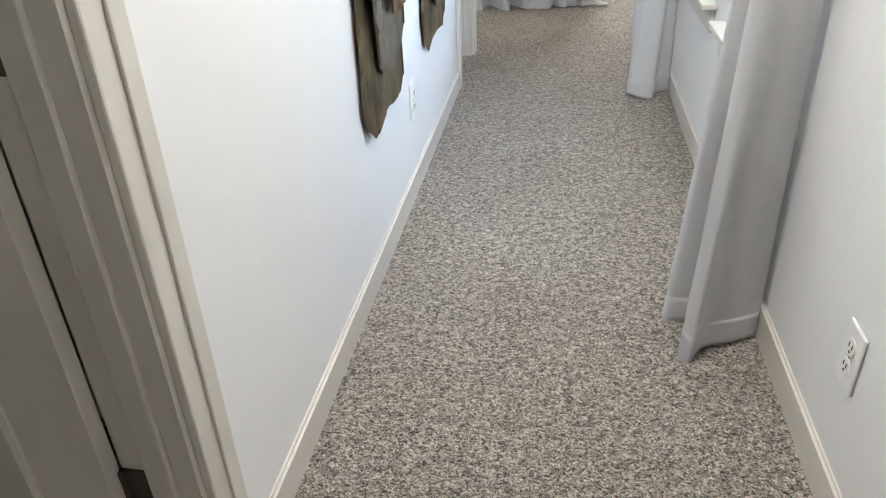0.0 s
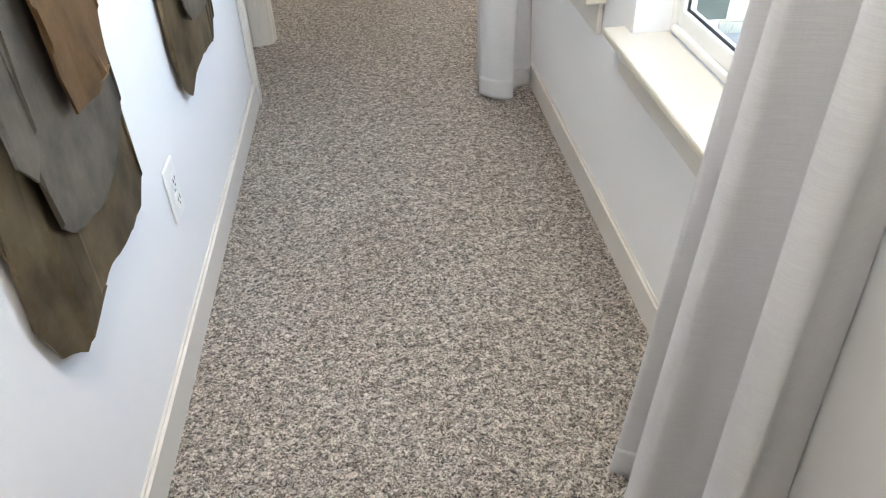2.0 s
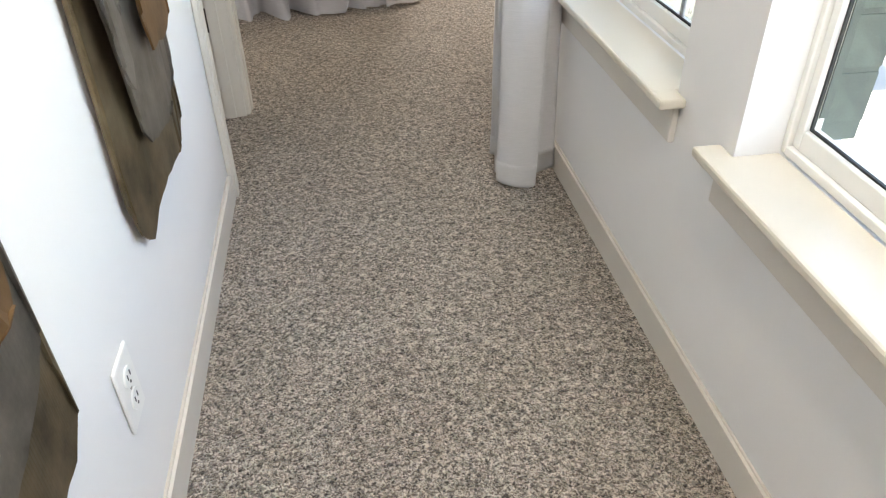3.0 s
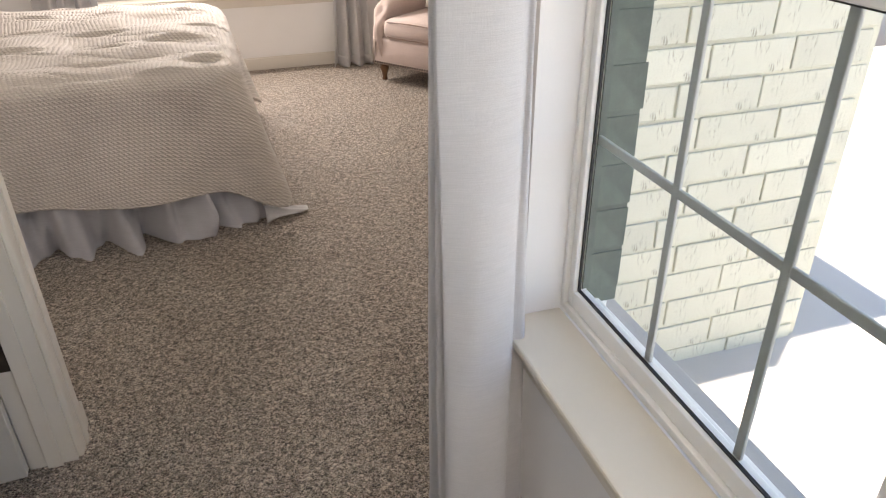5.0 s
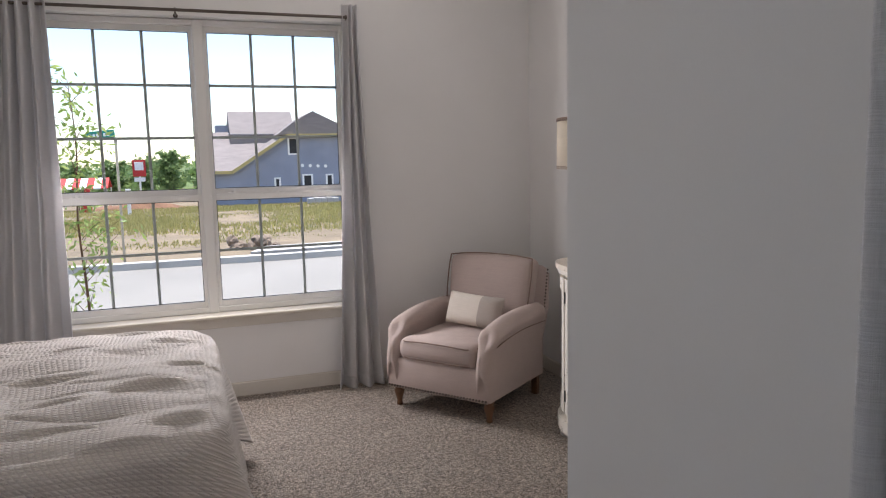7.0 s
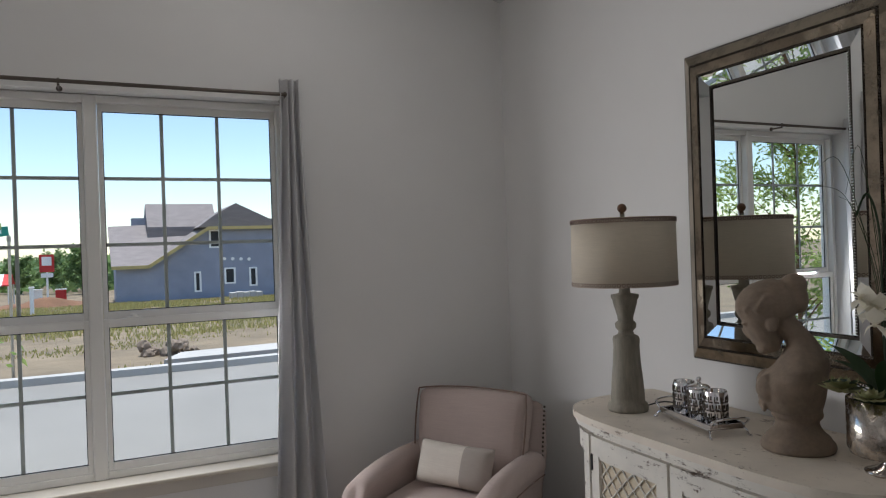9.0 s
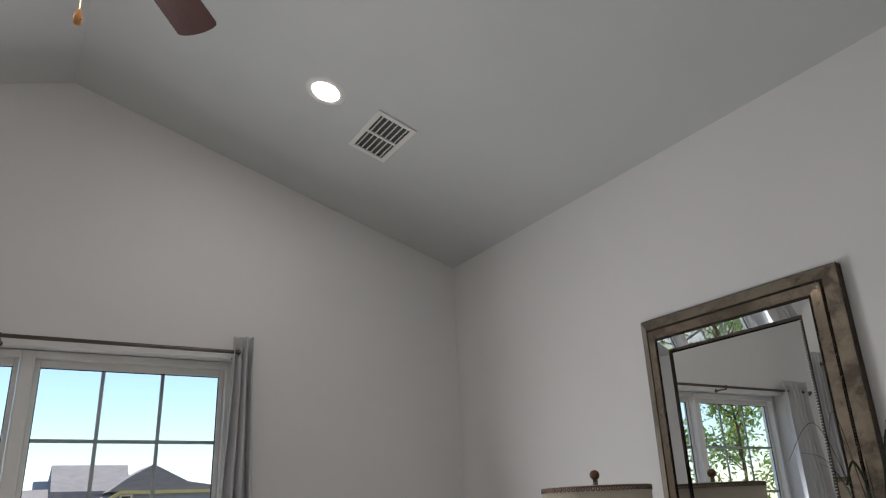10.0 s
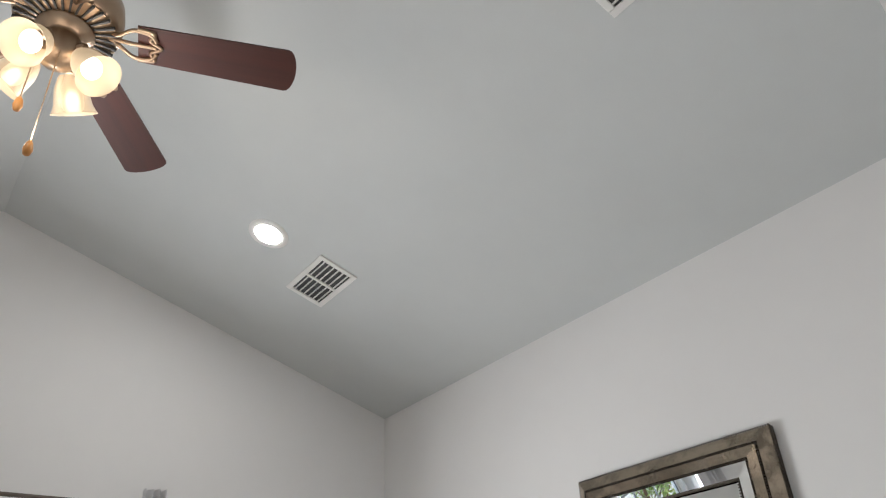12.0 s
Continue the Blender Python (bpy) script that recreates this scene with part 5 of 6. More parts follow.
def make_orchid():
    o = thing("orchid_arrangement", "white orchids and succulents in a mercury glass footed bowl", "plant", Matrix.Translation((2.150, 5.945, SB_Z)) @ Matrix.Scale(0.97, 4))
    part("bowl", lathe(bmesh.new(), [(0.062, 0), (0.064, 0.006), (0.030, 0.018), (0.016, 0.03), (0.018, 0.045), (0.098, 0.056), (0.106, 0.075), (0.106, 0.215), (0.101, 0.215), (0.100, 0.08), (0.02, 0.07)], 40), "mercury", o, "mottled mercury glass footed bowl", True)
    part("soil", lathe(bmesh.new(), [(0.098, 0.17), (0.09, 0.20), (0.02, 0.212)], 24), "darkleaf", o)
    rnd = random.Random(7)
    for k in range(9):
        t = rnd.uniform(0, 2 * math.pi)
        b = bmesh.new()
        r = rnd.uniform(0.16, 0.26)
        leaf_blade(b, (0.02 * math.cos(t), 0.02 * math.sin(t), 0.21), (r * math.cos(t) * 0.75, r * math.sin(t), rnd.uniform(0.24, 0.36)), 0.028, 0.03)
        part("leaf", b, "darkleaf", o, smooth=True)
    for cx, cy, cz, s in ((-0.085, 0.075, 0.235, 1.0), (-0.10, -0.02, 0.225, 0.8), (-0.03, 0.11, 0.22, 0.7)):
        b = bmesh.new()
        for ring, (n, el, ln) in enumerate(((8, 15, 0.07), (7, 38, 0.06), (5, 62, 0.045))):
            for i in range(n):
                t = 2 * math.pi * i / n + ring * 0.4
                e = radians(el)
                d = Vector((math.cos(t) * math.cos(e), math.sin(t) * math.cos(e), math.sin(e))) * ln * s
                leaf_blade(b, Vector((cx, cy, cz)) + d * 0.1, Vector((cx, cy, cz)) + d, 0.018 * s, -0.008, 0.35, 6)
        part("succulent", b, "palegreen", o, "pale green succulent rosette", True)
    for k, (dx, dy, h) in enumerate(((-0.03, -0.01, 0.60), (0.0, -0.05, 0.68))):
        pts = [(0, 0, 0.2), (dx * 0.3, dy * 0.3, 0.2 + h * 0.5), (dx, dy, 0.2 + h * 0.85), (dx * 2.4, dy * 1.8 + 0.01, 0.2 + h), (dx * 3.4, dy * 2.4 + 0.03, 0.2 + h * 0.9)]
        part("stem", tube(bmesh.new(), [spline(pts, i / 30) for i in range(31)], 0.0035, 6), "darkleaf", o)
        for j in range(6):
            p = spline(pts, 0.52 + 0.46 * j / 5) + Vector((rnd.uniform(-0.04, 0.01), rnd.uniform(-0.05, 0.03), rnd.uniform(-0.36, -0.24)))
            f = bmesh.new()
            face = Vector((-0.85, rnd.uniform(-0.5, 0.3), rnd.uniform(-0.1, 0.35))).normalized()
            q = face.to_track_quat('Z', 'Y').to_matrix()
            for i in range(5):
                t = 2 * math.pi * i / 5 + 0.3
                d = q @ Vector((math.cos(t), math.sin(t), 0.18))
                leaf_blade(f, p, p + d * rnd.uniform(0.042, 0.052), 0.024 if i % 2 else 0.017, 0.006, 0.1, 6)
            ball(f, p + face * 0.008, 0.007, u=8, v=6)
            part("blossom", f, "petal", o, "cream white orchid blossom", True)
    for k in range(12):
        t = rnd.uniform(0, 2 * math.pi)
        r = rnd.uniform(0.10, 0.30)
        pts = [(0, 0, 0.2), (r * 0.15 * math.cos(t), r * 0.15 * math.sin(t), 0.55), (r * 0.6 * math.cos(t) - 0.04, r * 0.6 * math.sin(t), rnd.uniform(0.75, 0.95)), (r * 1.2 * math.cos(t) - 0.08, r * 1.1 * math.sin(t), rnd.uniform(0.65, 0.95))]
        part("grass_blade", tube(bmesh.new(), [spline(pts, i / 24) for i in range(25)], 0.0016, 5, 0.3), "darkleaf", o)


make_orchid()


# ---------------- mirror ----------------
def make_mirror():
    y0, y1, z0, z1 = 6.032, 6.926, 1.142, 2.390
    o = thing("wall_mirror", "large rectangular wall mirror with smoky glass edges", "mirror")
    part("backing", boxed(RX - 0.022, RX - 0.001, y0 + 0.006, y1 - 0.006, z0 + 0.006, z1 - 0.006), "bead", o)

    def frame_ring(i0, x0, i1, x1, mt, nm, lb):
        """Four mitred strips between two insets."""
        A = [(y0 + i0, z0 + i0), (y1 - i0, z0 + i0), (y1 - i0, z1 - i0), (y0 + i0, z1 - i0)]
        B = [(y0 + i1, z0 + i1), (y1 - i1, z0 + i1), (y1 - i1, z1 - i1), (y0 + i1, z1 - i1)]
        for k in range(4):
            j = (k + 1) % 4
            b = bmesh.new()
            f = [b.verts.new((RX - x0, *A[k])), b.verts.new((RX - x0, *A[j])), b.verts.new((RX - x1, *B[j])), b.verts.new((RX - x1, *B[k]))]
            bk = [b.verts.new((RX - 0.021, v.co.y, v.co.z)) for v in f]
            b.faces.new(f)
            b.faces.new(bk[::-1])
            for q in range(4):
                b.faces.new((f[q], bk[q], bk[(q + 1) % 4], f[(q + 1) % 4]))
            part(nm, b, mt, o, lb)

    def beading(inset, x):
        A = [(y0 + inset, z0 + inset), (y1 - inset, z0 + inset), (y1 - inset, z1 - inset), (y0 + inset, z1 - inset)]
        for k in range(4):
            a, c = Vector(A[k]), Vector(A[(k + 1) % 4])
            b = bmesh.new()
            n = int((c - a).length / 0.0095)
            for i in range(n):
                p = a.lerp(c, (i + 0.5) / n)
                ball(b, (RX - x, p.x, p.y), 0.0036, u=6, v=4)
            part("beading", b, "bead", o, "dark beaded edge", True)
    frame_ring(0.008, 0.030, 0.050, 0.052, "antique", "outer_strip", "smoky antiqued mirror strip")
    frame_ring(0.060, 0.055, 0.096, 0.060, "antique", "middle_strip", "smoky antiqued mirror strip")
    frame_ring(0.106, 0.057, 0.150, 0.046, "mirror", "inner_strip", "sloping clear mirror strip")
    for i, x in ((0.004, 0.026), (0.055, 0.054), (0.101, 0.060), (0.155, 0.045)):
        beading(i, x)
    b = boxed(RX - 0.042, RX - 0.021, y0 + 0.160, y1 - 0.160, z0 + 0.160, z1 - 0.160)
    es = [e for e in b.edges if all(v.co.x < RX - 0.041 for v in e.verts)]
    bmesh.ops.bevel(b, geom=es, offset=0.006, offset_type='OFFSET', segments=1, affect='EDGES')
    part("mirror_glass", b, "mirror", o, "clear bevelled mirror glass")


make_mirror()


# ---------------- ceiling: fan, light, vents ----------------
FAN = Vector((0.126, 6.525, 3.33))


def make_fan():
    o = thing("ceiling_fan", "five-blade mahogany ceiling fan with four lit glass shades", "ceiling fan", Matrix.Translation(FAN))
    zc = ceiling_z(FAN.x) - FAN.z
    part("canopy", lathe(bmesh.new(), [(0.02, zc - 0.09), (0.05, zc - 0.085), (0.068, zc - 0.02), (0.07, zc + 0.01)], 28), "brass", o, smooth=True)
    part("downrod", tube(bmesh.new(), [(0, 0, 0.10), (0, 0, zc - 0.06)], 0.013, 12), "brass", o)
    part("motor", lathe(bmesh.new(), [(0.03, 0.13), (0.10, 0.12), (0.135, 0.09), (0.142, 0.05), (0.142, 0.0), (0.125, -0.012), (0.06, -0.02)], 40), "brass", o, "brushed bronze motor housing", True)
    b = bmesh.new()
    lathe(b, [(0.062, -0.022), (0.128, -0.014), (0.13, -0.018), (0.062, -0.028)], 40, cap=False)
    vp = part("vent_plate", b, "brass", o)
    for i in range(30):
        t = 2 * math.pi * i / 30
        mm = Matrix.Rotation(t, 4, 'Z')
        part("vent_slot", boxed(0.074, 0.135, -0.0028, 0.0028, -0.030, -0.020, 0, mm), "slot", vp)
    part("hub", lathe(bmesh.new(), [(0.075, -0.024), (0.078, -0.04), (0.05, -0.055), (0.045, -0.06), (0.052, -0.075), (0.052, -0.135), (0.042, -0.15), (0.02, -0.165), (0.004, -0.17)], 32), "brass", o, smooth=True)
    for k in range(5):
        m = Matrix.Rotation(radians(-19.5 + 72 * k), 4, 'Z')
        tilt = m @ Matrix.Translation((0.19, 0, -0.028)) @ Matrix.Rotation(radians(-11), 4, 'X')
        pts = []
        for i in range(13):
            u = i / 12
            pts.append((u * 0.42, -0.060 - 0.012 * u))
        for i in range(1, 10):
            t = -math.pi / 2 + math.pi * i / 10
            pts.append((0.42 + 0.030 * math.cos(t), 0.072 * math.sin(t)))
        for i in range(13):
            u = 1 - i / 12
            pts.append((u * 0.42, 0.060 + 0.012 * u))
        b = prism(bmesh.new(), pts, -0.003, 0.003, 'z')
        bl = part("blade", b, "mahogany", o, "dark mahogany fan blade")
        bl.matrix_basis = tilt
        b = bmesh.new()
        for s in (-1, 0, 1):
            p = [(-0.085, 0, 0.012), (-0.05, s * 0.018, 0.0), (-0.01, s * 0.045, -0.005), (0.035, s * 0.040, -0.006), (0.052, s * 0.018, -0.006)]
            tube(b, [spline(p, i / 16) for i in range(17)], 0.0065, 8)
        p = [(0.0, -0.052, -0.005), (0.045, -0.045, -0.006), (0.035, -0.02, -0.006), (0.065, 0, -0.006), (0.035, 0.02, -0.006), (0.045, 0.045, -0.006), (0.0, 0.052, -0.005)]
        tube(b, [spline(p, i / 40) for i in range(41)], 0.006, 8)
        part("blade_iron", b, "brass", bl, "scrolled metal blade bracket", True)
    for k in range(4):
        t = radians(-130 + 90 * k)
        d = Vector((math.cos(t), math.sin(t), 0))
        arm = [Vector((0, 0, -0.11)) + d * 0.04, Vector((0, 0, -0.10)) + d * 0.070, Vector((0, 0, -0.130)) + d * 0.068]
        part("light_arm", tube(bmesh.new(), [spline(arm, i / 10) for i in range(11)], 0.010, 10), "brass", o)
        ax = (d * 0.62 + Vector((0, 0, -0.78))).normalized()
        m = Matrix.Translation(Vector((0, 0, -0.135)) + d * 0.066) @ ax.to_track_quat('Z', 'Y').to_matrix().to_4x4()
        s = lathe(bmesh.new(), [(0.026, 0.0), (0.034, 0.016), (0.043, 0.036), (0.047, 0.060), (0.050, 0.082), (0.058, 0.102), (0.062, 0.108)], 28, m, cap=False)
        sh = part("glass_shade", s, "frost", o, "frosted bell glass shade, lit", True)
        sh.visible_shadow = False
        bl = part("bulb", ball(bmesh.new(), m @ Vector((0, 0, 0.066)), (0.027, 0.027, 0.034)), "bulb", o, "glowing bulb", True)
        bl.visible_shadow = False
        pl = bpy.data.lights.new("fan_bulb_light", 'POINT')
        pl.energy, pl.color, pl.shadow_soft_size = 0.34, (1.0, 0.88, 0.74), 0.03
        lamp = new("fan_bulb_light", pl)
        lamp.location = FAN + m @ Vector((0, 0, 0.235))
    for x, y, ln in ((-0.05, -0.03, 0.19), (0.0, -0.045, 0.32)):
        part("pull_chain", tube(bmesh.new(), [(x, y, -0.14), (x, y, -0.14 - ln)], 0.0018, 6), "brass", o)
        part("pull_knob", lathe(bmesh.new(), [(0.004, -0.14 - ln), (0.009, -0.15 - ln), (0.012, -0.168 - ln), (0.008, -0.182 - ln), (0.003, -0.186 - ln)], 16, Matrix.Translation((x, y, 0))), "amber", o, "orange wooden chain pull", True)


make_fan()


def on_ceiling(x, y):
    """A frame on the sloping ceiling, z away from the room."""
    a = math.atan(SLOPE) * (1 if x > RIDGE_X else -1)
    return Matrix.Translation((x, y, ceiling_z(x))) @ Matrix.Rotation(a, 4, 'Y')


def make_can(x, y):
    m = on_ceiling(x, y)
    o = thing("recessed_light", "white round recessed ceiling light, switched on", "light", m)
    part("trim_ring", lathe(bmesh.new(), [(0.064, 0.001), (0.066, -0.007), (0.094, -0.005), (0.096, 0.001)], 40, cap=False), "plastic", o, smooth=True)
    part("lens", lathe(bmesh.new(), [(0.001, -0.004), (0.065, -0.004), (0.065, -0.001)], 40, cap=False), "led", o, "glowing white lens")
    pl = bpy.data.lights.new("recessed_lamp", 'AREA')
    pl.shape, pl.size, pl.energy, pl.color = 'DISK', 0.13, 0.8, (1.0, 0.97, 0.93)
    lamp = new("recessed_lamp", pl)
    lamp.matrix_world = m @ Matrix.Translation((0, 0, -0.012))


make_can(1.17, 7.485)


def make_vent(x, y, label):
    o = thing("ceiling_vent", label, "vent", on_ceiling(x, y), "ceiling vents")
    w, l = 0.105, 0.18
    b = bmesh.new()
    for a, c in ((-w, -w + 0.026), (w - 0.026, w)):
        block(b, a, c, -l, l, -0.009, 0.0, 0.003)
    for a, c in ((-l, -l + 0.026), (l - 0.026, l)):
        block(b, -w + 0.026, w - 0.026, a, c, -0.009, 0.0, 0.003)
    block(b, -w + 0.026, w - 0.026, -0.008, 0.008, -0.008, 0.0)
    part("frame", b, "plastic", o)
    part("duct", boxed(-w + 0.02, w - 0.02, -l + 0.02, l - 0.02, -0.002, 0.0), "slot", o, "dark duct opening")
    for s in (-1, 1):
        for i in range(6):
            xx = -w + 0.026 + (i + 0.5) * (2 * w - 0.052) / 6
            mm = Matrix.Translation((xx, s * (l + 0.008 - 0.026) / 2, -0.005)) @ Matrix.Rotation(radians(68), 4, 'Y')
            part("slat", boxed(-0.006, 0.006, -(l - 0.036) / 2, (l - 0.036) / 2, -0.0007, 0.0007, 0, mm), "plastic", o)


# an unseen light of the same kind, added to brighten the hall's near end
o = thing("recessed_light", "unseen recessed ceiling light added to brighten the hall", "light", Matrix.Translation((0.02, 1.45, 2.6)))
part("trim_ring", lathe(bmesh.new(), [(0.072, 0.001), (0.074, -0.007), (0.094, -0.005), (0.096, 0.001)], 40, cap=False), "plastic", o, smooth=True)
part("lens", lathe(bmesh.new(), [(0.001, -0.004), (0.073, -0.004), (0.073, -0.001)], 40, cap=False), "led", o, "glowing white lens")
pl = bpy.data.lights.new("recessed_lamp", 'AREA')
pl.shape, pl.size, pl.energy, pl.color = 'DISK', 0.13, 2.4, (1.0, 0.98, 0.95)
lamp = new("recessed_lamp", pl)
lamp.matrix_world = Matrix.Translation((0.02, 1.45, 2.588))


make_vent(1.505, 7.590, "white metal supply vent in the sloped ceiling")
make_vent(1.37, 5.48, "white metal supply vent near the hall side of the ceiling")


# ---------------- outside: house, tree, field ----------------
def blades(name, spots, h, mt, label, seed, spread=0.06, wide=0.012):
    rnd = random.Random(seed)
    verts, faces = [], []
    for x, y in spots:
        z = land_z(x, y)
        for k in range(5):
            a = rnd.uniform(0, 6.28)
            px, py = x + rnd.gauss(0, spread), y + rnd.gauss(0, spread)
            hh = h * rnd.uniform(0.5, 1.2) * (0.35 if y < 27 else 1.0)
            n = len(verts)
            verts += [(px - wide * math.cos(a), py - wide * math.sin(a), z - 0.05), (px + wide * math.cos(a), py + wide * math.sin(a), z - 0.05), (px + rnd.gauss(0, 0.35 * hh), py + rnd.gauss(0, 0.35 * hh), z + hh)]
            faces.append((n, n + 1, n + 2))
    me = bpy.data.meshes.new(name)
    me.from_pydata(verts, [], faces)
    me.materials.append(M[mt])
    tagged(new(name, me), label, "grass", kind="stuff")


rnd = random.Random(3)
spots = []
while len(spots) < 15000:
    y = 18.5 + 44 * rnd.random() ** 0.8
    x = rnd.uniform(-0.62, 0.36) * (y - 2)
    dense = noise.noise(Vector((x * 0.22, y * 0.30, 5))) + (0.35 if y > 30 else -0.12)
    if dense > rnd.uniform(-0.1, 0.5):
        spots.append((x, y))
blades("field_grass", spots, 0.15, "grass", "patchy dry yellow-green grass on the lot", 4, 0.25, 0.03)


def make_house():
    o = thing("house_under_construction", "unfinished house wrapped in blue-grey sheathing, grey shingles", "house", Matrix.Translation((3.53, 0, 0.06)))
    M["sheath"] = plain("blue_sheathing", (0.28, 0.30, 0.365), 0.8, var=0.15, big=0.8, fine=8)
    M["shingle"] = plain("grey_shingles", (0.235, 0.205, 0.195), 0.9, var=0.2, big=1.2, fine=14, stretch=(1, 1, 4))
    M["osb"] = plain("yellow_trim_board", (0.50, 0.40, 0.17), 0.8, var=0.15)
    Y = 62.0
    wall = [(-2.45, -2.6), (16, -2.6), (16, 3.62), (4.0, 3.62), (-0.33, 0.85), (-2.45, 0.85)]
    part("wall", prism(bmesh.new(), wall, Y, Y + 12, 'y'), "sheath", o, "blue-grey sheathing wall")
    b = bmesh.new()
    vs = [b.verts.new(p) for p in ((-2.75, Y - 0.4, 0.95), (-0.2, Y - 0.4, 0.95), (4.1, Y - 0.4, 3.72), (4.3, Y + 5, 4.3), (-2.85, Y + 5, 4.06))]
    b.faces.new(vs)
    bk = [b.verts.new(v.co + Vector((0, 0.2, -0.18))) for v in vs]
    b.faces.new(bk[::-1])
    for i in range(5):
        b.faces.new((vs[i], bk[i], bk[(i + 1) % 5], vs[(i + 1) % 5]))
    part("roof", b, "shingle", o, "grey shingle lower roof")
    part("roof", prism(bmesh.new(), [(Y + 3.2, 3.9), (Y + 5.6, 5.87), (Y + 10, 3.9), (Y + 10, 3.0), (Y + 3.2, 3.0)], -0.06, 5.2, 'x'), "shingle", o, "grey shingle main roof")
    part("roof", prism(bmesh.new(), [(3.3, 3.70), (12.6, 3.70), (8.6, 4.32), (6.13, 5.52), (4.5, 4.6)], Y - 0.4, Y + 6, 'y'), "shingle", o, "grey shingle hip roof")
    part("dormer", prism(bmesh.new(), [(-1.1, 4.0), (0.1, 4.0), (0.1, 4.72), (-1.1, 4.72)], Y + 5.2, Y + 7, 'y'), "sheath", o)
    b = bmesh.new()
    for p, q in (((-2.75, 0.85), (-0.25, 0.85)), ((-0.25, 0.85), (4.05, 3.62)), ((4.05, 3.62), (12.4, 3.62))):
        d = (Vector(q) - Vector(p)).normalized()
        nx, nz = -d.y * 0.12, d.x * 0.12
        prism(b, [(p[0] - nx, p[1] - nz), (q[0] - nx, q[1] - nz), (q[0] + nx, q[1] + nz), (p[0] + nx, p[1] + nz)], Y - 0.55, Y - 0.40, 'y')
    part("fascia", b, "osb", o, "yellow fascia board")
    for x0, x1, z0, z1 in ((4.1, 4.95, 2.1, 3.5), (2.93, 3.45, -1.2, 0.35), (5.15, 6.0, -0.70, 0.56), (7.03, 7.65, -0.95, 0.53)):
        b = bmesh.new()
        block(b, x0, x0 + 0.14, Y - 0.08, Y - 0.001, z0, z1)
        block(b, x1 - 0.14, x1, Y - 0.08, Y - 0.001, z0, z1)
        block(b, x0 + 0.14, x1 - 0.14, Y - 0.08, Y - 0.001, z1 - 0.12, z1)
        block(b, x0 + 0.14, x1 - 0.14, Y - 0.08, Y - 0.001, z0, z0 + 0.12)
        w = part("window", b, "plastic", o, "white window frame")
        part("pane", boxed(x0 + 0.14, x1 - 0.14, Y - 0.03, Y - 0.002, z0 + 0.12, z1 - 0.12), "gasket", w)
    for i in range(4):
        part("sheathing_patch", lathe(bmesh.new(), [(0.13, -0.02), (0.13, 0.04)], 14, Matrix.Translation((5.2 + i * 0.62, Y, 1.25 - 0.03 * i)) @ Matrix.Rotation(radians(90), 4, 'X')), "plastic", o)


make_house()
b = bmesh.new()
for i in range(5):
    block(b, 8.5 + i * 0.46, 8.93 + i * 0.46, 58.0, 58.9, -2.0, -1.15 + 0.05 * (i % 2), 0.03)
tagged(part("block_pallet", b, "concrete"), "pale stacked masonry blocks on the lot", "pallet")


def make_tree(x, y, z, h, seed, count, spread, name, label, leaf_len, mt="leaf", stem=0.045):
    rnd = random.Random(seed)
    o = thing(name, label, "tree", Matrix.Translation((x, y, z)))
    b = bmesh.new()
    tube(b, [(0.02 * math.sin(i), 0.02 * math.cos(i * 1.7), h * i / 10) for i in range(11)], stem, 10, 0.25)
    tips = []
    for k in range(26):
        z0 = h * rnd.uniform(0.15, 0.97)
        t = rnd.uniform(0, 2 * math.pi)
        ln = spread * rnd.uniform(0.45, 1.0) * (1.12 - 0.6 * z0 / h)
        pts = [Vector((0, 0, z0)), Vector((math.cos(t) * ln * 0.5, math.sin(t) * ln * 0.5, z0 + ln * 0.45)), Vector((math.cos(t) * ln, math.sin(t) * ln, z0 + ln * rnd.uniform(0.4, 1.0)))]
        tube(b, [spline(pts, i / 8) for i in range(9)], stem * 0.27, 6, 0.3)
        tips.append(pts)
    part("trunk", b, "walnut", o, "thin brown trunk and limbs", True)
    verts, faces = [], []
    for k in range(count):
        p = spline(rnd.choice(tips), rnd.uniform(0.15, 1.0)) + Vector((rnd.gauss(0, 0.09), rnd.gauss(0, 0.09), rnd.gauss(0, 0.09)))
        d = Vector((rnd.gauss(0, 1), rnd.gauss(0, 1), rnd.gauss(-0.4, 0.7))).normalized() * leaf_len * rnd.uniform(0.6, 1.2)
        s = d.cross(Vector((rnd.gauss(0, 1), rnd.gauss(0, 1), rnd.gauss(0, 1)))).normalized() * leaf_len * 0.16
        n = len(verts)
        verts += [p, p + d * 0.5 + s, p + d, p + d * 0.5 - s]
        faces.append((n, n + 1, n + 2, n + 3))
    me = bpy.data.meshes.new("crown")
    me.from_pydata([tuple(v) for v in verts], [], faces)
    me.materials.append(M[mt])
    c = new("crown", me)
    c.parent = o
    c["label"] = "loose crown of narrow green leaves"


make_tree(-0.98, 11.5, -0.36, 2.75, 5, 560, 0.55, "young_tree", "young slender tree with sparse narrow leaves by the window", 0.10, "leaf", 0.016)
make_tree(-3.3, 10.9, -0.30, 4.6, 9, 9500, 1.7, "leafy_tree", "leafy green tree beside the bedroom window", 0.085, "leaf", 0.03)

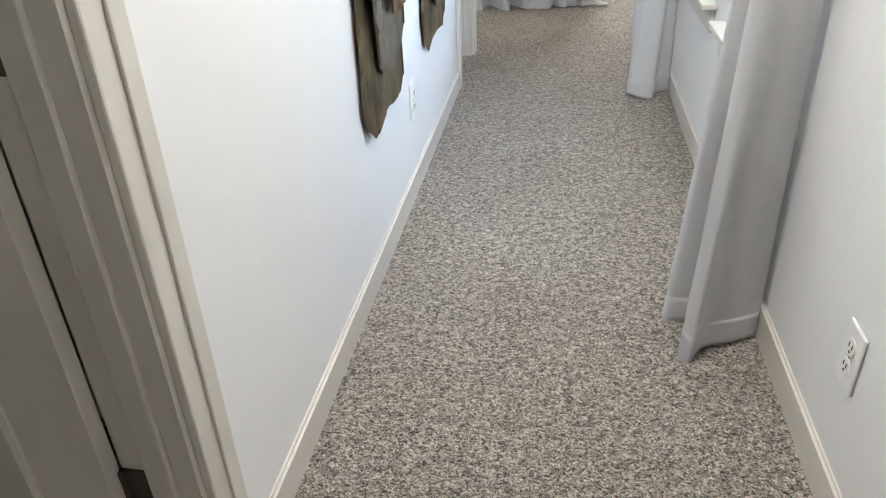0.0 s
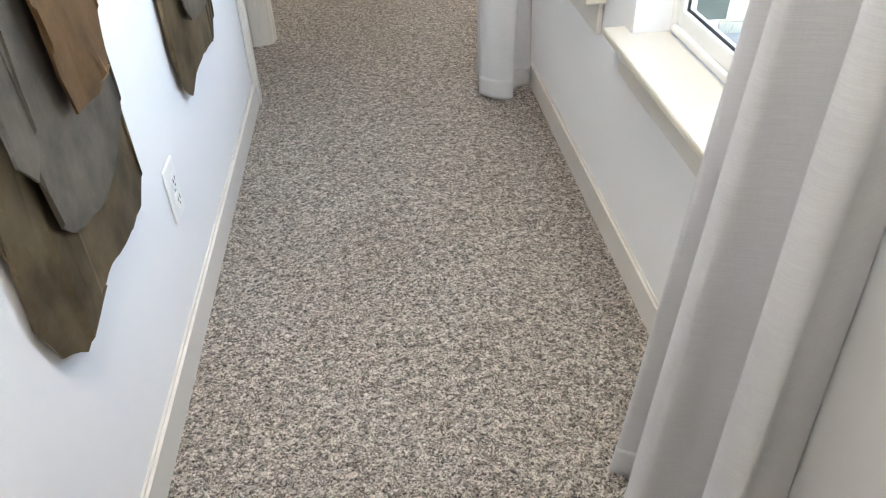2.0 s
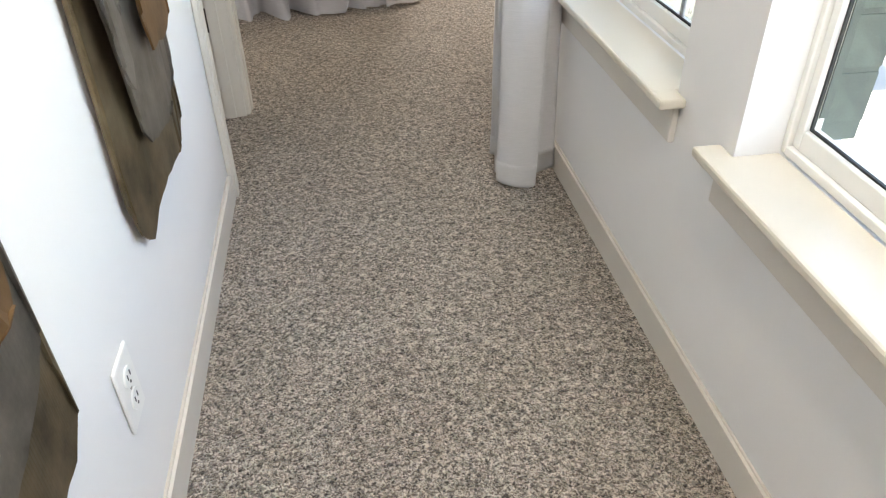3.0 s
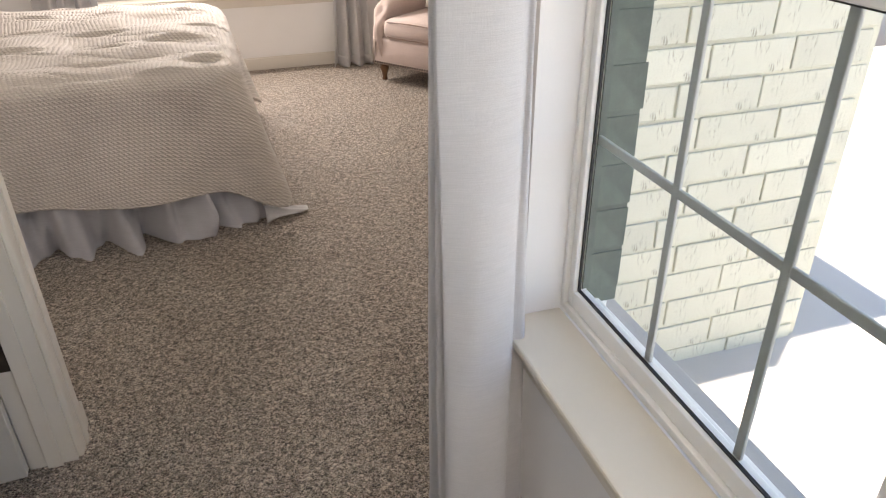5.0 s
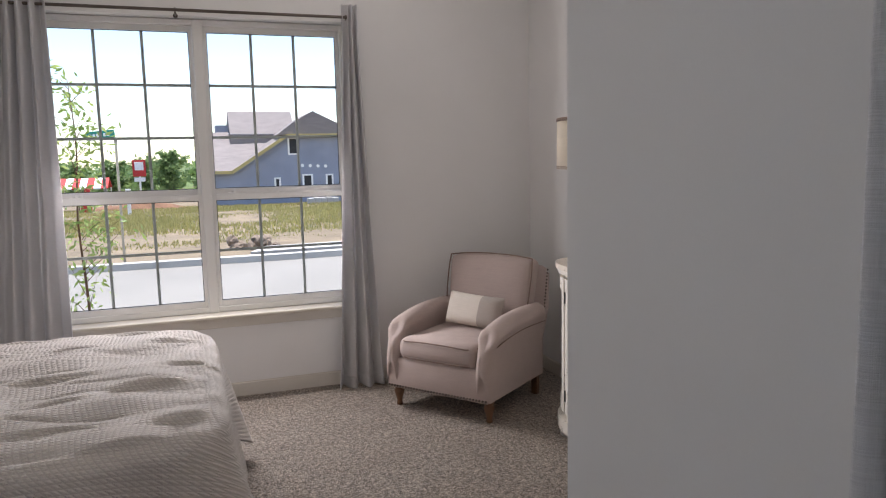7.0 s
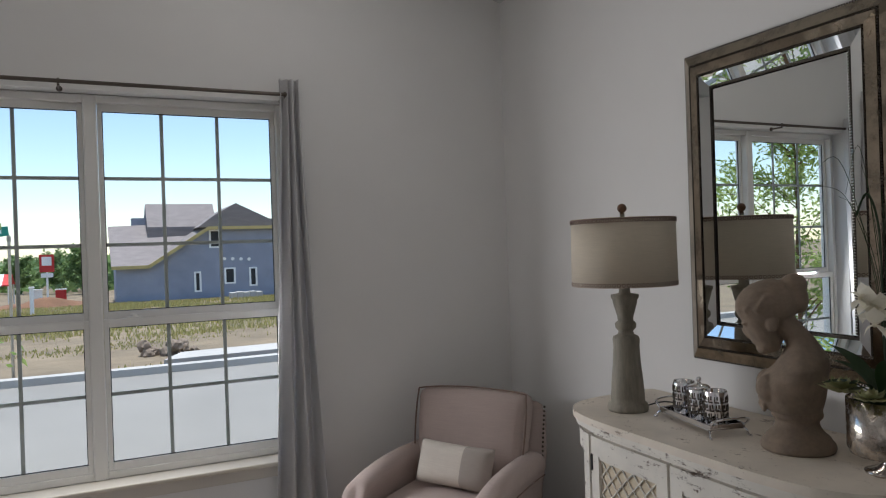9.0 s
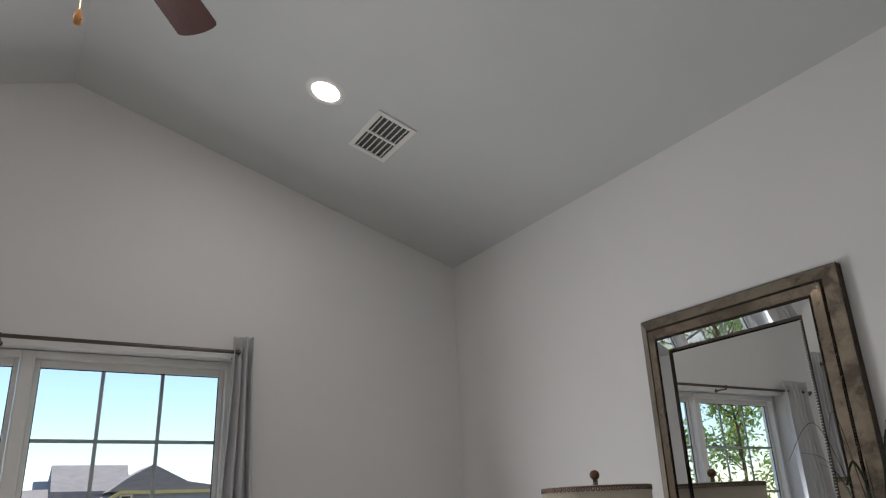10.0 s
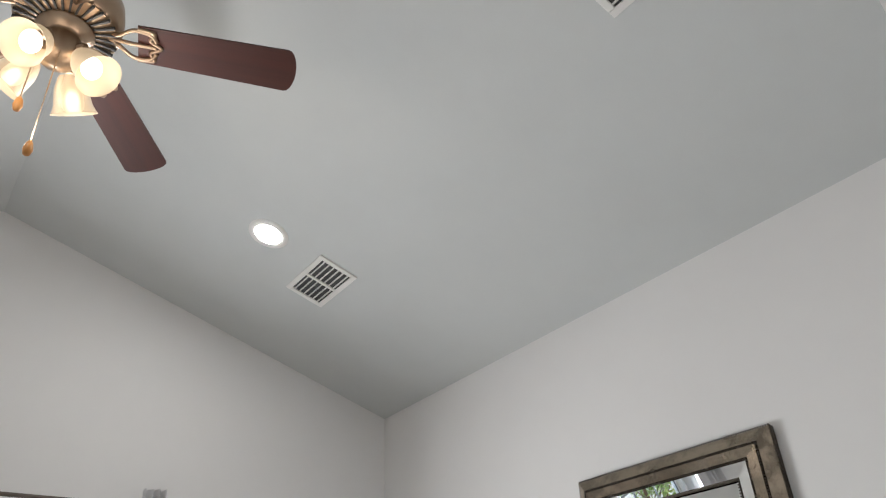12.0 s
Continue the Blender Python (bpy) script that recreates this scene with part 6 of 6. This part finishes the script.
# far hedge line of trees
rnd = random.Random(12)
verts, faces = [], []
for k in range(1100):
    y = 95 + 140 * rnd.random() ** 0.8
    x = rnd.uniform(-0.75, 0.8) * y
    hh = rnd.uniform(2.4, 4.6) + 0.010 * (y - 95) + 2.0 * noise.noise(Vector((x * 0.03, 0, 0)))
    for j in range(30):
        p = Vector((x + rnd.gauss(0, 2.6), y + rnd.gauss(0, 2.0), -2.6 + hh * rnd.random() ** 0.7))
        s1 = Vector((rnd.gauss(0, 1), rnd.gauss(0, 1), rnd.gauss(0, 1))).normalized() * rnd.uniform(0.4, 0.9)
        s2 = Vector((rnd.gauss(0, 1), rnd.gauss(0, 1), rnd.gauss(0, 1))).normalized() * rnd.uniform(0.4, 0.9)
        n = len(verts)
        verts += [tuple(p - s1), tuple(p + s2), tuple(p + s1), tuple(p - s2)]
        faces.append((n, n + 1, n + 2, n + 3))
me = bpy.data.meshes.new("far_woods")
me.from_pydata(verts, [], faces)
me.materials.append(M["farwood"])
tagged(new("far_woods", me), "distant green line of trees on the horizon", "woods", kind="stuff")
for x, y, h, s in ((-4.6, 96, 4.2, 21), (-1.6, 90, 4.6, 22), (-8.5, 100, 3.8, 23), (-12.5, 96, 3.6, 24)):
    make_tree(x, y, land_z(x, y), h, s, 2600, 2.6, "field_tree", "rounded green tree on the far lot", 0.55, "farwood")


# street sign, striped tent, marker posts, rubble
def make_sign():
    o = thing("street_sign", "green street name sign on a slim metal pole", "sign", Matrix.Translation((-1.19, 18.5, -0.45)))
    M["signgreen"] = plain("sign_green", (0.02, 0.26, 0.19), 0.5, var=0.08)
    part("pole", tube(bmesh.new(), [(0, 0, 0), (0, 0, 2.52)], 0.025, 10), "steel", o)
    part("blade", boxed(-0.22, 0.27, -0.012, 0.012, 2.50, 2.66, 0.004, Matrix.Rotation(radians(-6), 4, 'Y')), "signgreen", o, "green sign plate")
    b = bmesh.new()
    for i in range(6):
        block(b, -0.17 + i * 0.06, -0.13 + i * 0.06, -0.016, -0.0125, 2.55, 2.61, 0, Matrix.Rotation(radians(-6), 4, 'Y'))
    part("lettering_bars", b, "plastic", o)
    part("bracket", boxed(-0.03, 0.03, -0.03, 0.03, 2.42, 2.50, 0.005), "steel", o)


make_sign()
M["red"] = plain("red_fabric", (0.50, 0.035, 0.03), 0.7, var=0.1)


def make_tent():
    o = thing("striped_tent", "red and white striped canopy tent far across the lot", "tent", Matrix.Translation((-9.3, 66, land_z(0, 66))))
    for i in range(14):
        x0, x1 = -3.5 + i * 0.5, -3.0 + i * 0.5
        b = prism(bmesh.new(), [(-1.8, 1.75), (0, 2.5), (1.8, 1.75), (1.8, 1.67), (0, 2.42), (-1.8, 1.67)], x0, x1, 'x')
        part("stripe", b, "red" if i % 2 else "plastic", o)
    for x in (-3.4, 0, 3.4):
        for y in (-1.7, 1.7):
            part("post", tube(bmesh.new(), [(x, y, 0), (x, y, 1.72)], 0.05), "plastic", o)


make_tent()


def make_billboard():
    o = thing("far_sign", "tall red and white roadside sign in the distance", "sign", Matrix.Translation((-4.4, 80, land_z(0, 80))))
    part("post", tube(bmesh.new(), [(0, 0, 0), (0, 0, 2.6)], 0.09), "plastic", o)
    part("panel", boxed(-0.6, 0.6, -0.1, 0.1, 2.6, 4.2, 0.02), "red", o, "plain red panel")
    part("panel", boxed(-0.4, 0.4, -0.14, -0.1, 3.2, 4.0, 0.01), "plastic", o, "plain white mark")
    part("panel", boxed(-0.5, 0.5, -0.1, 0.1, 2.1, 2.5, 0.02), "plastic", o, "plain white panel")


make_billboard()
for x, y, h, mt, lb in ((-3.35, 50, 1.5, "plastic", "white marker post on the far lot"), (-2.95, 72, 1.15, "red", "red utility box on the far lot"), (-4.7, 72, 1.2, "plastic", "white utility box on the far lot")):
    o = thing("marker_post", lb, "post", Matrix.Translation((x, y, land_z(x, y) - 0.05)))
    part("body", boxed(-0.10 if h > 1.2 else -0.4, 0.10 if h > 1.2 else 0.4, -0.1, 0.1, 0, h, 0.03), mt, o)
    part("cap", boxed(-0.14 if h > 1.2 else -0.45, 0.14 if h > 1.2 else 0.45, -0.14, 0.14, h, h + 0.1, 0.02), "plastic", o)


def make_berm(x, y, w, d, h, label):
    """A low ridge of turned soil."""
    def f(u, v):
        k = math.sin(math.pi * u) ** 0.5 * math.sin(math.pi * v)
        px, py = x + (u - 0.5) * w, y + (v - 0.5) * d
        return Vector((px, py, land_z(px, py) - 0.08 + h * k * (0.8 + 0.5 * noise.noise(Vector((px * 0.9, py * 0.9, 2))))))
    tagged(part("soil_berm", sheet(bmesh.new(), f, 60, 12), "clay", None, "", True), label, "soil")


M["clay"] = plain("red_brown_clay", (0.20, 0.105, 0.060), 0.95, var=0.4, big=0.9, fine=10, bumps=0.8, dist=0.02)
make_berm(-3.6, 62, 7.0, 2.5, 0.75, "ridge of turned red-brown soil on the lot")
o = thing("road_barrier", "orange and yellow plastic road barrier on the lot", "barrier", Matrix.Translation((-6.75, 58, land_z(0, 58) - 0.05)) @ Matrix.Rotation(radians(14), 4, 'Y'))
part("panel", boxed(-0.30, 0.05, -0.08, 0.08, 0.1, 1.7, 0.03), "red", o, "red-orange panel")
part("panel", boxed(0.06, 0.40, -0.06, 0.06, 0.1, 1.45, 0.03), "amber", o, "yellow-orange panel")
for x in (-0.25, 0.32):
    part("foot", boxed(x - 0.06, x + 0.06, -0.3, 0.3, 0.0, 0.1, 0.02), "slot", o)


def make_rubble(x, y):
    o = thing("rubble_heap", "small heap of grey broken rubble on bare soil", "rubble", Matrix.Translation((x, y, land_z(x, y) - 0.03)))
    rnd = random.Random(2)
    for i in range(16):
        b = bmesh.new()
        bmesh.ops.create_icosphere(b, subdivisions=2, radius=1.0)
        r = rnd.uniform(0.06, 0.15)
        for v in b.verts:
            v.co *= r * (1 + 0.5 * noise.noise(v.co * 1.7 + Vector((i, 0, 0))))
        bmesh.ops.translate(b, verts=b.verts, vec=(rnd.gauss(0, 0.38), rnd.gauss(0, 0.2), rnd.uniform(0.02, 0.26)))
        part("rock", b, "stone", o)


make_rubble(1.45, 21.9)

# planting bed beyond the drive
o = thing("planter_kerb", "pale kerb edging a mulch bed beyond the drive", "kerb", Matrix.Translation((7.2, 8.4, 0.36)))
part("edging", boxed(-3, 3, -0.12, 0.12, -0.9, 0.12, 0.04), "concrete", o)
for k, (x, y) in enumerate(((6.0, 9.0), (7.2, 9.2), (8.4, 9.0))):
    make_tree(x, y, -0.30, 1.55, 40 + k, 1600, 0.65, "shrub", "low green shrub in the mulch bed", 0.11)

# ---------------- bricks of the outside wall ----------------
core = bpy.data.objects["wall_brick_core"]


def brick_mesh(l, name):
    b = boxed(-l / 2, l / 2, -0.022, 0.022, -0.0465, 0.0465, 0.004)
    bmesh.ops.triangulate(b, faces=[f for f in b.faces if len(f.verts) > 4])
    me = bpy.data.meshes.new(name)
    b.to_mesh(me)
    b.free()
    me.materials.append(M["brick"])
    return me


# bricks of the outer jamb, shade put into their dark colour
SHADE_BRICK = boxed(-0.0015, 0.0015, -0.042, 0.042, -0.0460, 0.0460, 0.001)
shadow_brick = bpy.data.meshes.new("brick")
SHADE_BRICK.to_mesh(shadow_brick)
SHADE_BRICK.free()
shadow_brick.materials.append(M["shadegrey"])
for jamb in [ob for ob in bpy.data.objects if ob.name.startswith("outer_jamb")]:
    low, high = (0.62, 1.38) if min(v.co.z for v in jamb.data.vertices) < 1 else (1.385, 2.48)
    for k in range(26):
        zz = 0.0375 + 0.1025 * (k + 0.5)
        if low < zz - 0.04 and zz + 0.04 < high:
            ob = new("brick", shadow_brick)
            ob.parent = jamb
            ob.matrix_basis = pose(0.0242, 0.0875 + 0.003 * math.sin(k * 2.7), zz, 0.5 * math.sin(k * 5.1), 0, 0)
FULL, HALF, END = brick_mesh(0.267, "brick"), brick_mesh(0.137, "brick"), brick_mesh(0.09, "brick")
rnd = random.Random(8)
row = 0
z = 0.0375 - 0.1025 / 2
while z < 2.75:
    x = 0.92 if row % 2 else 0.905
    first = True
    while x < 1.80:
        l = 0.09 if (first and row % 2 == 0) else 0.265
        if x + l > 1.89:
            l = 0.135
        if x + l > 1.85:
            l = 0.09
        me = {0.265: FULL, 0.135: HALF, 0.09: END}[l]
        ob = new("brick", me)
        ob.parent = core
        ob.matrix_basis = pose(x + l / 2, 4.3745 + rnd.uniform(-0.002, 0.002), z + rnd.uniform(-0.001, 0.001), 0, rnd.uniform(-0.3, 0.3), 0)
        x += l + 0.010
        first = False
    z += 0.1025
    row += 1
